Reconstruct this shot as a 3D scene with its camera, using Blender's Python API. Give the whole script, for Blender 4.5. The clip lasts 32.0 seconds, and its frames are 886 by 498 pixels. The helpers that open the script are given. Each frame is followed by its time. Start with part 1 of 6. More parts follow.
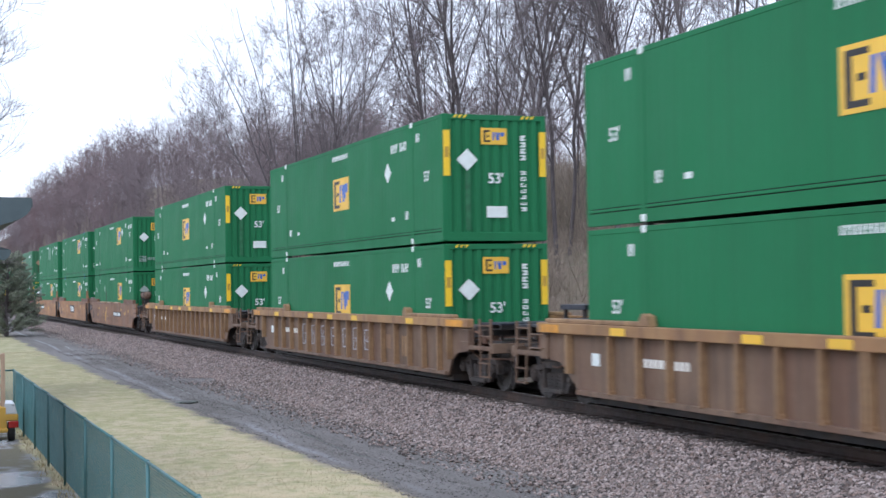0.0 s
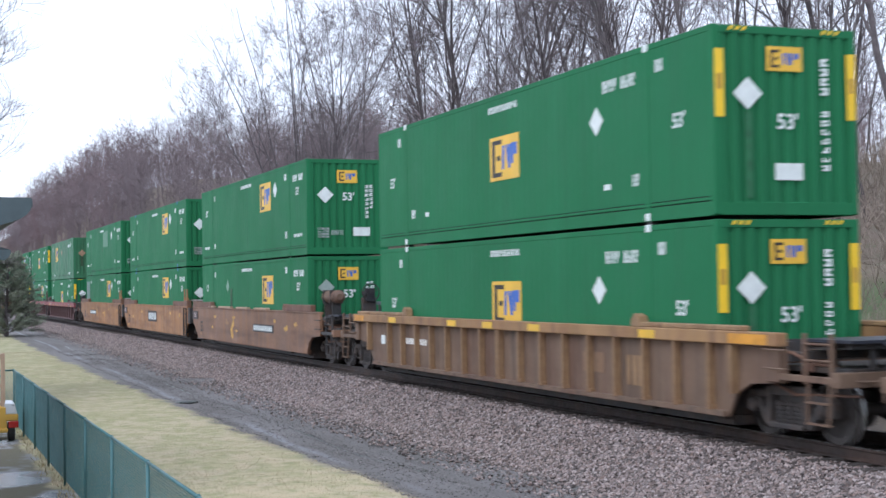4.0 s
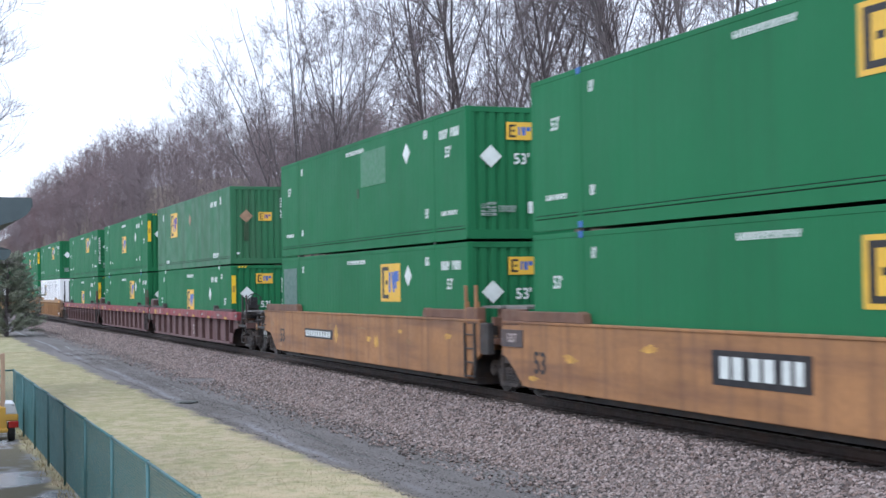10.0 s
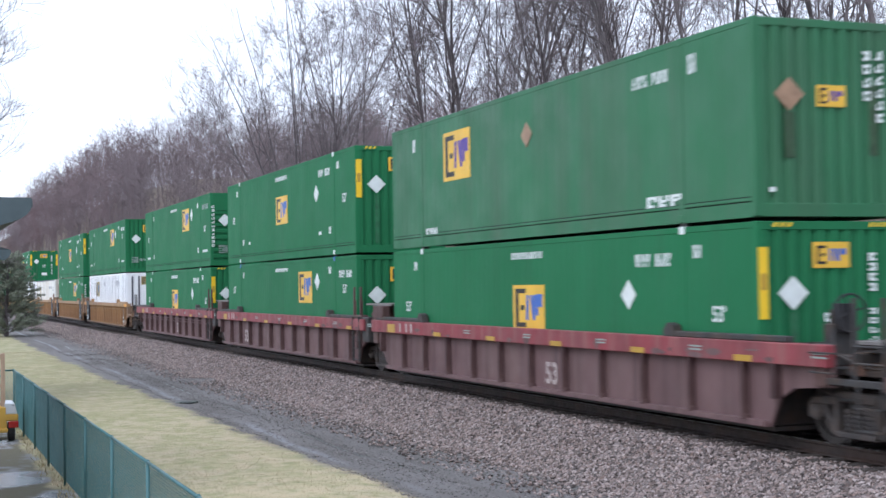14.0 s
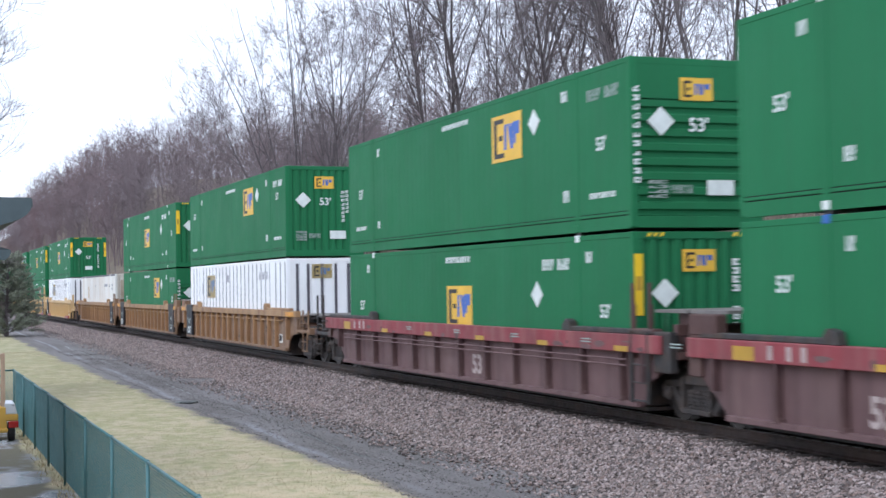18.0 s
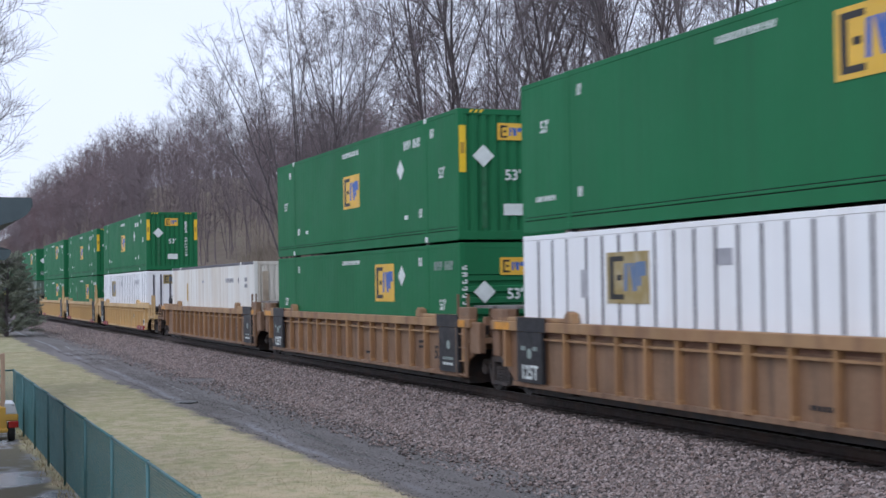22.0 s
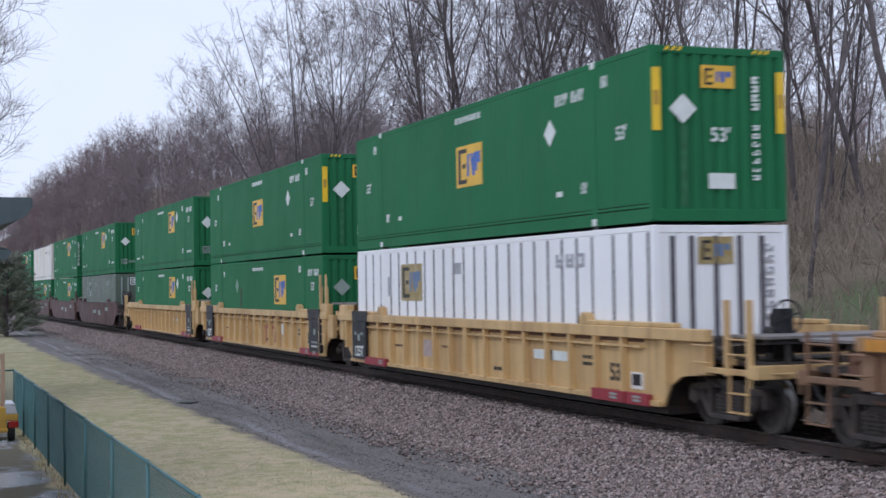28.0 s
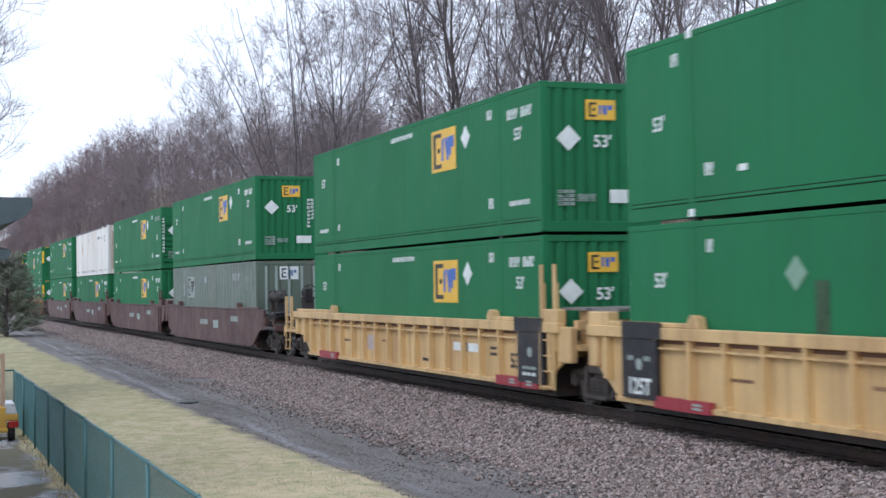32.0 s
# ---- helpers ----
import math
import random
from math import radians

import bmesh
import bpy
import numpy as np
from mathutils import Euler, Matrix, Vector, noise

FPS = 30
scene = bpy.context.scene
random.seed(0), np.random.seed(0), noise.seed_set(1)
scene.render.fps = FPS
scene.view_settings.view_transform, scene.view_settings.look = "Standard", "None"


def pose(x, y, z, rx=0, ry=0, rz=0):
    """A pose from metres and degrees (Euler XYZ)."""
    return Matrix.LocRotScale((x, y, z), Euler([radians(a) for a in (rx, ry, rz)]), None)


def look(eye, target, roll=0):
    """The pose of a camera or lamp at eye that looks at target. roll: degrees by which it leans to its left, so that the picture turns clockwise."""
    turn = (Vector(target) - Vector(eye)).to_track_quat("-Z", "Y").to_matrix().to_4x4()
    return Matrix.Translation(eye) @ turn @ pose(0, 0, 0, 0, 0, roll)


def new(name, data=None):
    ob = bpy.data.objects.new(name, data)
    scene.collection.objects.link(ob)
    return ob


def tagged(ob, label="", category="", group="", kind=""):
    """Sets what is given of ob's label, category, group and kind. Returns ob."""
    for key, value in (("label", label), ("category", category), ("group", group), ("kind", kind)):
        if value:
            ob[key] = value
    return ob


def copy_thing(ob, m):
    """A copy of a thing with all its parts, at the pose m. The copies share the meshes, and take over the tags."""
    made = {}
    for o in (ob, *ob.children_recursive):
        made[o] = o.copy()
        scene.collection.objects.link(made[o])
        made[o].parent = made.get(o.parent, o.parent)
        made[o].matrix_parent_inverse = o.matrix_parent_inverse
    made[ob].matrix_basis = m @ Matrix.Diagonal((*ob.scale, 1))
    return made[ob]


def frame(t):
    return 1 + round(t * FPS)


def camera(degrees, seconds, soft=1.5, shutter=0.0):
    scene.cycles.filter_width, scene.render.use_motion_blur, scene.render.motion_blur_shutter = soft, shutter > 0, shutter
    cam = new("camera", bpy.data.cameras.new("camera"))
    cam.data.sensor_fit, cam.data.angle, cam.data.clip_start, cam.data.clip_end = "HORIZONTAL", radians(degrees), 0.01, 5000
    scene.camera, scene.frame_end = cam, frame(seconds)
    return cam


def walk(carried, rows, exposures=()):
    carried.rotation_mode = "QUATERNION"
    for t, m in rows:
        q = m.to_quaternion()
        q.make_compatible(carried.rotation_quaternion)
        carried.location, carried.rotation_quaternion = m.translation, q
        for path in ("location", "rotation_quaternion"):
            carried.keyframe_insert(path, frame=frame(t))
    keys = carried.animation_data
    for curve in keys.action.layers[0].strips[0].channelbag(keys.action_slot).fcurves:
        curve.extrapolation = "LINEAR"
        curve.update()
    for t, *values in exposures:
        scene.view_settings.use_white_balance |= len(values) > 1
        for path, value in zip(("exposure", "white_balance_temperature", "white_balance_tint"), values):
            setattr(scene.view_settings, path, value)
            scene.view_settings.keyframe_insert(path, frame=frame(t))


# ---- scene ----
cam = camera(34.51, 32.0, soft=1.5, shutter=0.5)
# a camera on a tripod: two equal rows
EYE = Vector((20.581, -12.752, 2.262))
CAMERA_POSE = look(EYE, EYE + Vector((-0.93474, 0.35449, 0.02532)), -0.881)
walk(cam, [(0.0, CAMERA_POSE), (32.0, CAMERA_POSE)], exposures=[(0.0, 0.48, 5800, 9), (18.0, 0.51, 5830, 9), (20.0, 0.23, 5800, 10), (21.5, -0.09, 5800, 11), (23.0, 0.08, 5850, 12), (24.0, 0.25, 5860, 11), (25.0, 0.20, 5830, 11), (26.5, -0.15, 5850, 11), (28.0, -0.19, 5820, 12), (29.0, -0.26, 5820, 12), (30.0, -0.05, 5800, 10), (31.0, 0.21, 5870, 9), (32.0, 0.28, 5870, 9)])

# ---------------------------------------------------------------- world and sun
world = bpy.data.worlds.new("overcast_sky")
world.use_nodes = True
scene.world = world
wt = world.node_tree
wt.nodes.clear()
w_out = wt.nodes.new("ShaderNodeOutputWorld")
w_bg = wt.nodes.new("ShaderNodeBackground")
w_sky = wt.nodes.new("ShaderNodeTexSky")
w_sky.sky_type = "NISHITA"
w_sky.sun_disc = False
w_sky.sun_elevation = radians(42)
w_sky.sun_rotation = radians(200)
w_tint = wt.nodes.new("ShaderNodeMix")
w_tint.data_type = "RGBA"
w_tint.inputs[0].default_value = 0.86
w_tint.inputs[7].default_value = (11.0, 11.3, 12.4, 1)
w_co = wt.nodes.new("ShaderNodeTexCoord")
w_noise = wt.nodes.new("ShaderNodeTexNoise")
w_noise.inputs["Scale"].default_value = 2.2
w_noise.inputs["Detail"].default_value = 4
w_ramp = wt.nodes.new("ShaderNodeMapRange")
w_ramp.inputs[3].default_value = 0.78
w_ramp.inputs[4].default_value = 1.20
w_mul = wt.nodes.new("ShaderNodeVectorMath")
w_mul.operation = "SCALE"
wt.links.new(w_sky.outputs[0], w_tint.inputs[6])
wt.links.new(w_co.outputs["Generated"], w_noise.inputs["Vector"])
wt.links.new(w_noise.outputs[0], w_ramp.inputs[0])
wt.links.new(w_tint.outputs[2], w_mul.inputs[0])
wt.links.new(w_ramp.outputs[0], w_mul.inputs["Scale"])
wt.links.new(w_mul.outputs[0], w_bg.inputs["Color"])
w_bg.inputs["Strength"].default_value = 0.095
wt.links.new(w_bg.outputs[0], w_out.inputs["Surface"])

sun = new("sun", bpy.data.lights.new("sun", "SUN"))
sun.data.energy = 0.8
sun.data.angle = radians(30)
sun.data.color = (1.0, 0.97, 0.93)
sun.matrix_world = look((30, -40, 50), (0, 0, 0))


# ---------------------------------------------------------------- materials
def mat(name, color, rough=0.6, metal=0.0, vary=0.15, scale=3.0, fine=0.0, fine_scale=60.0, dirt=None, dirt_amount=0.0,
        dirt_scale=1.2, bump=0.0, bump_scale=40.0, rough_vary=0.1, each=0.0, island=0.0, streak=False, spec=0.5, tint=None, drip=None):
    """A surface with broad variation, fine grain, dirt in patches or vertical streaks, and fine relief."""
    m = bpy.data.materials.new(name)
    m.use_nodes = True
    t = m.node_tree
    n = t.nodes
    bsdf = n["Principled BSDF"]
    bsdf.inputs["Roughness"].default_value = rough
    bsdf.inputs["Metallic"].default_value = metal
    bsdf.inputs["Specular IOR Level"].default_value = spec
    co = n.new("ShaderNodeTexCoord")

    def noise_node(sc, detail=4.0, squash=None):
        q = n.new("ShaderNodeTexNoise")
        q.inputs["Scale"].default_value = sc
        q.inputs["Detail"].default_value = detail
        if squash:
            mp = n.new("ShaderNodeMapping")
            mp.inputs["Scale"].default_value = squash
            t.links.new(co.outputs["Object"], mp.inputs["Vector"])
            t.links.new(mp.outputs[0], q.inputs["Vector"])
        else:
            t.links.new(co.outputs["Object"], q.inputs["Vector"])
        return q.outputs[0]

    def scaled(col, fac):
        v = n.new("ShaderNodeVectorMath")
        v.operation = "SCALE"
        t.links.new(col, v.inputs[0])
        t.links.new(fac, v.inputs["Scale"])
        return v.outputs[0]

    def ranged(sock, lo, hi, a=0.3, b=0.7):
        r = n.new("ShaderNodeMapRange")
        r.inputs[1].default_value, r.inputs[2].default_value = a, b
        r.inputs[3].default_value, r.inputs[4].default_value = lo, hi
        t.links.new(sock, r.inputs[0])
        return r.outputs[0]

    base = n.new("ShaderNodeRGB")
    base.outputs[0].default_value = (*color, 1)
    col = base.outputs[0]
    if vary:
        col = scaled(col, ranged(noise_node(scale), 1 - vary, 1 + vary))
    if fine:
        col = scaled(col, ranged(noise_node(fine_scale, 3.0), 1 - fine, 1 + fine))
    if dirt is not None:
        src = noise_node(dirt_scale, 5.0, (0.16, 1, 1.5) if streak == "level" else ((1, 1, 0.12) if streak else None))
        mx = n.new("ShaderNodeMix")
        mx.data_type = "RGBA"
        t.links.new(ranged(src, 0.0, dirt_amount, 0.45, 0.72), mx.inputs[0])
        t.links.new(col, mx.inputs[6])
        mx.inputs[7].default_value = (*dirt, 1)
        col = mx.outputs[2]
    if drip is not None:
        # narrow runs of dirt down the wall
        src = noise_node(drip[2], 4.0, (1, 1, 0.05))
        mx = n.new("ShaderNodeMix")
        mx.data_type = "RGBA"
        t.links.new(ranged(src, 0.0, drip[1], 0.50, 0.72), mx.inputs[0])
        t.links.new(col, mx.inputs[6])
        mx.inputs[7].default_value = (*drip[0], 1)
        col = mx.outputs[2]
    if each:
        oi = n.new("ShaderNodeObjectInfo")
        col = scaled(col, ranged(oi.outputs["Random"], 1 - each, 1 + each, 0.0, 1.0))
    if tint is not None:
        # every loose piece lies somewhere between two colours
        gi = n.new("ShaderNodeNewGeometry")
        fr = n.new("ShaderNodeMath")
        fr.operation = "MULTIPLY"
        fr.inputs[1].default_value = 7.0
        t.links.new(gi.outputs["Random Per Island"], fr.inputs[0])
        fc = n.new("ShaderNodeMath")
        fc.operation = "FRACT"
        t.links.new(fr.outputs[0], fc.inputs[0])
        tm = n.new("ShaderNodeMix")
        tm.data_type = "RGBA"
        t.links.new(fc.outputs[0], tm.inputs[0])
        t.links.new(col, tm.inputs[6])
        tm.inputs[7].default_value = (*tint, 1)
        col = tm.outputs[2]
    if island:
        ge = n.new("ShaderNodeNewGeometry")
        col = scaled(col, ranged(ge.outputs["Random Per Island"], 1 - island, 1 + island, 0.0, 1.0))
    t.links.new(col, bsdf.inputs["Base Color"])
    if rough_vary:
        t.links.new(ranged(noise_node(scale * 2.3), max(0.03, rough - rough_vary), min(1, rough + rough_vary)), bsdf.inputs["Roughness"])
    if bump:
        b = n.new("ShaderNodeBump")
        b.inputs["Strength"].default_value = 1.0
        b.inputs["Distance"].default_value = bump
        t.links.new(noise_node(bump_scale, 4.0), b.inputs["Height"])
        t.links.new(b.outputs[0], bsdf.inputs["Normal"])
    return m


GREEN = mat("container_green", (0.0270, 0.168, 0.070), 0.62, vary=0.06, scale=0.4, fine=0.02, fine_scale=9, dirt=(0.02, 0.11, 0.045), dirt_amount=0.30, dirt_scale=0.5, streak=True, bump=0.0015, bump_scale=1.5, rough_vary=0.06, spec=0.12, drip=((0.030, 0.115, 0.055), 0.30, 2.2))
OLD_GREEN = mat("faded_green", (0.026, 0.150, 0.062), 0.60, vary=0.09, scale=0.6, dirt=(0.06, 0.10, 0.06), dirt_amount=0.5, dirt_scale=0.9, streak=True, bump=0.002, bump_scale=3)
WHITE = mat("container_white", (0.92, 0.93, 0.95), 0.45, vary=0.03, scale=0.7, dirt=(0.52, 0.44, 0.36), dirt_amount=0.12, dirt_scale=1.0, streak=True, bump=0.001, drip=((0.50, 0.40, 0.33), 0.12, 3.0))
OFFWHITE = mat("weathered_white", (0.80, 0.785, 0.74), 0.5, vary=0.05, scale=0.5, dirt=(0.56, 0.44, 0.30), dirt_amount=0.5, dirt_scale=0.7, streak=True, bump=0.001, drip=((0.42, 0.30, 0.20), 0.4, 3.0))
GREYGREEN = mat("grey_green_paint", (0.108, 0.145, 0.112), 0.5, vary=0.08, scale=0.8, dirt=(0.14, 0.12, 0.09), dirt_amount=0.4, streak=True)
RIB_DARK = mat("dark_joint", (0.095, 0.088, 0.105), 0.6, vary=0.15)
# black that stands in for the shade inside the container rail grooves
GROOVE_SHADE = mat("black_groove_shade", (0.012, 0.012, 0.012), 0.8, vary=0.2)
DECK = mat("dark_steel", (0.045, 0.042, 0.042), 0.65, 0.1, vary=0.3, scale=4, dirt=(0.10, 0.055, 0.03), dirt_amount=0.5, dirt_scale=3)
LOGO_YELLOW = mat("logo_yellow", (0.78, 0.47, 0.045), 0.5, vary=0.06, scale=2, dirt=(0.45, 0.30, 0.06), dirt_amount=0.3)
STRIPE_YELLOW = mat("stripe_yellow", (0.85, 0.56, 0.02), 0.45, vary=0.05, scale=2)
DULL_YELLOW = mat("worn_yellow", (0.47, 0.28, 0.035), 0.5, vary=0.1, scale=3)
PALE_YELLOW = mat("sun_bleached_yellow", (0.36, 0.27, 0.10), 0.55, vary=0.12, scale=3, dirt=(0.50, 0.46, 0.38), dirt_amount=0.5, dirt_scale=3)
FADED_BLUE = mat("sun_bleached_blue", (0.13, 0.20, 0.34), 0.55, vary=0.12, scale=4)
LOGO_BLACK = mat("logo_black", (0.02, 0.018, 0.018), 0.55, vary=0.1)
LOGO_BLUE = mat("logo_blue", (0.045, 0.13, 0.46), 0.5, vary=0.08)
LOGO_PURPLE = mat("logo_purple", (0.09, 0.05, 0.28), 0.55, vary=0.1)
MARK_WHITE = mat("marking_white", (0.72, 0.76, 0.74), 0.5, vary=0.08, scale=6)
MARK_GREY = mat("marking_grey", (0.30, 0.36, 0.33), 0.55, vary=0.1, scale=6)
MARK_STEEL = mat("marking_steel_grey", (0.36, 0.36, 0.39), 0.55, vary=0.1, scale=6)
PATCH_ORANGE = mat("worn_orange_paint", (0.58, 0.33, 0.065), 0.6, vary=0.25, scale=5, dirt=(0.36, 0.170, 0.065), dirt_amount=0.7, dirt_scale=7)
PLATE_TAN = mat("pale_tan_plate", (0.42, 0.29, 0.20), 0.65, vary=0.12, scale=3)
MARK_PINK = mat("marking_dusty_pink", (0.44, 0.36, 0.34), 0.6, vary=0.15, scale=5)
MARK_FAINT = mat("marking_faint", (0.20, 0.33, 0.24), 0.55, vary=0.1, scale=6)
MARK_BROWN = mat("placard_brown", (0.34, 0.21, 0.13), 0.55, vary=0.2, scale=6)
BLUE_PAINT = mat("blue_paint", (0.03, 0.12, 0.42), 0.5, vary=0.08)
RUST_STREAK = mat("rust_stain", (0.035, 0.075, 0.035), 0.7, vary=0.3, scale=5)
FRESH_GREEN = mat("fresh_green_paint", (0.0155, 0.158, 0.058), 0.46, vary=0.06)
PATCH = mat("repaint_patch", (0.030, 0.115, 0.085), 0.4, vary=0.08)

CAR_BROWN = mat("brown_car_paint", (0.175, 0.112, 0.075), 0.7, vary=0.16, scale=1.2, fine=0.06, fine_scale=14, dirt=(0.13, 0.062, 0.04), dirt_amount=0.75, dirt_scale=1.0, streak=True, bump=0.003, bump_scale=9, drip=((0.060, 0.042, 0.036), 0.65, 5.0))
RIB_BROWN = mat("worn_brown_ribs", (0.30, 0.185, 0.095), 0.7, vary=0.2, scale=2.0, fine=0.08, fine_scale=14, dirt=(0.17, 0.085, 0.045), dirt_amount=0.7, dirt_scale=2.5, bump=0.003, bump_scale=9, drip=((0.10, 0.055, 0.035), 0.6, 7.0))
CHORD_BROWN = mat("worn_brown_chord", (0.33, 0.19, 0.085), 0.65, vary=0.16, scale=1.2, dirt=(0.22, 0.10, 0.05), dirt_amount=0.6, dirt_scale=1.6, bump=0.002, drip=((0.12, 0.060, 0.040), 0.6, 2.5))
RIB_TAN = mat("worn_tan_ribs", (0.310, 0.170, 0.082), 0.65, vary=0.2, scale=1.5, dirt=(0.40, 0.25, 0.08), dirt_amount=0.3, dirt_scale=1.3, each=0.12, bump=0.003)
CHORD_TAN = mat("worn_tan_chord", (0.37, 0.225, 0.11), 0.65, vary=0.14, scale=1.2, dirt=(0.24, 0.115, 0.055), dirt_amount=0.7, dirt_scale=1.5, bump=0.002, drip=((0.13, 0.062, 0.042), 0.6, 2.5))
RIB_RED = mat("dark_maroon_ribs", (0.070, 0.034, 0.034), 0.75, vary=0.15, scale=2.0, dirt=(0.15, 0.09, 0.08), dirt_amount=0.5, dirt_scale=2.0, bump=0.002)
CAR_RUST = mat("rusty_orange_paint", (0.345, 0.170, 0.070), 0.65, vary=0.18, scale=0.7, fine=0.08, fine_scale=12, dirt=(0.165, 0.080, 0.048), dirt_amount=0.9, dirt_scale=1.9, streak="level", bump=0.003, bump_scale=9, drip=((0.14, 0.072, 0.045), 0.55, 4.0))
CAR_RUST_OLD = mat("dull_rust_brown_paint", (0.225, 0.125, 0.078), 0.7, vary=0.22, scale=0.5, fine=0.10, fine_scale=12, dirt=(0.115, 0.066, 0.050), dirt_amount=0.9, dirt_scale=1.4, streak="level", bump=0.003, bump_scale=9, drip=((0.36, 0.17, 0.06), 0.35, 3.0))
GRIME = mat("brown_grime_on_white", (0.50, 0.42, 0.33), 0.7, vary=0.25, scale=3, dirt=(0.30, 0.21, 0.14), dirt_amount=0.6, dirt_scale=4, streak=True)
END_ORANGE = mat("orange_end_paint", (0.66, 0.30, 0.035), 0.55, vary=0.15, scale=4, dirt=(0.30, 0.14, 0.05), dirt_amount=0.5, dirt_scale=5)
STAIN = mat("thin_dark_stain", (0.024, 0.135, 0.056), 0.7, vary=0.25, scale=6)
PLATFORM = mat("blue_black_deck_plate", (0.030, 0.032, 0.045), 0.5, 0.1, vary=0.2, scale=4)
RUST_DARK = mat("dark_rust_plate", (0.165, 0.085, 0.055), 0.7, vary=0.2, scale=2, dirt=(0.10, 0.05, 0.035), dirt_amount=0.6, bump=0.002)
CAR_RED = mat("red_chord_paint", (0.255, 0.045, 0.055), 0.65, vary=0.16, scale=1.5, dirt=(0.15, 0.060, 0.062), dirt_amount=0.6, dirt_scale=1.2, bump=0.002, drip=((0.30, 0.17, 0.15), 0.5, 4.0))
CAR_MAROON = mat("dusty_maroon_paint", (0.150, 0.086, 0.086), 0.75, vary=0.14, scale=1.2, dirt=(0.19, 0.12, 0.11), dirt_amount=0.7, dirt_scale=1.0, streak=True, bump=0.003, drip=((0.07, 0.036, 0.036), 0.6, 4.0))
CAR_TAN = mat("tan_car_paint", (0.245, 0.150, 0.090), 0.65, vary=0.16, scale=1.2, fine=0.08, fine_scale=14, dirt=(0.180, 0.085, 0.042), dirt_amount=0.85, dirt_scale=2.2, streak=True, bump=0.003, drip=((0.075, 0.048, 0.036), 0.6, 5.0))
CAR_YELLOW = mat("yellow_car_paint", (0.62, 0.425, 0.195), 0.55, vary=0.10, scale=1.2, fine=0.04, fine_scale=14, dirt=(0.36, 0.20, 0.09), dirt_amount=0.6, dirt_scale=1.0, streak=True, bump=0.002, drip=((0.26, 0.145, 0.07), 0.55, 5.0))
CAR_PLUM = mat("dark_maroon_paint", (0.082, 0.040, 0.036), 0.65, vary=0.14, scale=1.0, dirt=(0.15, 0.085, 0.07), dirt_amount=0.6, dirt_scale=0.9, bump=0.003)
CAR_BLACK = mat("black_panel_paint", (0.016, 0.016, 0.020), 0.6, vary=0.2, scale=3, dirt=(0.07, 0.05, 0.04), dirt_amount=0.3)
FADED_BLACK = mat("faded_black_paint", (0.085, 0.070, 0.072), 0.7, vary=0.25, scale=4, dirt=(0.15, 0.09, 0.06), dirt_amount=0.5)
RED_TAPE = mat("red_reflective", (0.30, 0.030, 0.045), 0.5, vary=0.1, scale=4)
FADED_RED = mat("faded_red_paint", (0.33, 0.085, 0.060), 0.6, vary=0.25, scale=6, dirt=(0.50, 0.32, 0.15), dirt_amount=0.5, dirt_scale=7)
TRUCK_STEEL = mat("truck_cast_steel", (0.060, 0.052, 0.050), 0.75, 0.1, vary=0.3, scale=5, dirt=(0.14, 0.095, 0.07), dirt_amount=0.55, dirt_scale=4, bump=0.004, bump_scale=30)
WHEEL_STEEL = mat("wheel_steel", (0.075, 0.066, 0.062), 0.6, 0.3, vary=0.25, scale=6, bump=0.002)
TREAD = mat("polished_tread", (0.45, 0.44, 0.43), 0.3, 0.9, vary=0.1)
RAIL_STEEL = mat("rail_steel", (0.060, 0.045, 0.040), 0.65, 0.3, vary=0.25, scale=4, dirt=(0.11, 0.06, 0.04), dirt_amount=0.6)
RAIL_HEAD = mat("rail_head_worn", (0.34, 0.33, 0.33), 0.30, 0.85, vary=0.1)
GRATE = mat("galvanised_grate", (0.23, 0.21, 0.20), 0.6, 0.3, vary=0.2, scale=6)
HOSE = mat("brake_hose_rubber", (0.015, 0.015, 0.016), 0.6, vary=0.1)


# ---------------------------------------------------------------- mesh helpers
def box(bm, x0, x1, y0, y1, z0, z1):
    v = [bm.verts.new((x, y, z)) for x in (x0, x1) for y in (y0, y1) for z in (z0, z1)]
    for a, b, c, d in ((0, 1, 3, 2), (4, 6, 7, 5), (0, 4, 5, 1), (2, 3, 7, 6), (0, 2, 6, 4), (1, 5, 7, 3)):
        bm.faces.new((v[a], v[b], v[c], v[d]))


def prism(bm, pts, a, b, axis="y"):
    """A polygon of (x, z), (x, y) or (y, z) points, drawn out along the axis from a to b."""
    def at(p, k):
        return (p[0], k, p[1]) if axis == "y" else ((k, p[0], p[1]) if axis == "x" else (p[0], p[1], k))
    u = [bm.verts.new(at(p, a)) for p in pts]
    w = [bm.verts.new(at(p, b)) for p in pts]
    bm.faces.new(u)
    bm.faces.new(w[::-1])
    for i in range(len(pts)):
        j = (i + 1) % len(pts)
        bm.faces.new((u[j], u[i], w[i], w[j]))


def tube(bm, p0, p1, r0, r1=None, n=8, cap=True):
    r1 = r0 if r1 is None else r1
    p0, p1 = Vector(p0), Vector(p1)
    d = (p1 - p0).normalized()
    s = d.cross(Vector((0, 0, 1)) if abs(d.z) < 0.9 else Vector((1, 0, 0))).normalized()
    q = d.cross(s)
    u, w = [], []
    for i in range(n):
        a = 2 * math.pi * i / n
        o = s * math.cos(a) + q * math.sin(a)
        u.append(bm.verts.new(p0 + o * r0))
        w.append(bm.verts.new(p1 + o * r1))
    for i in range(n):
        j = (i + 1) % n
        bm.faces.new((u[i], u[j], w[j], w[i]))
    if cap:
        bm.faces.new(u[::-1])
        bm.faces.new(w)


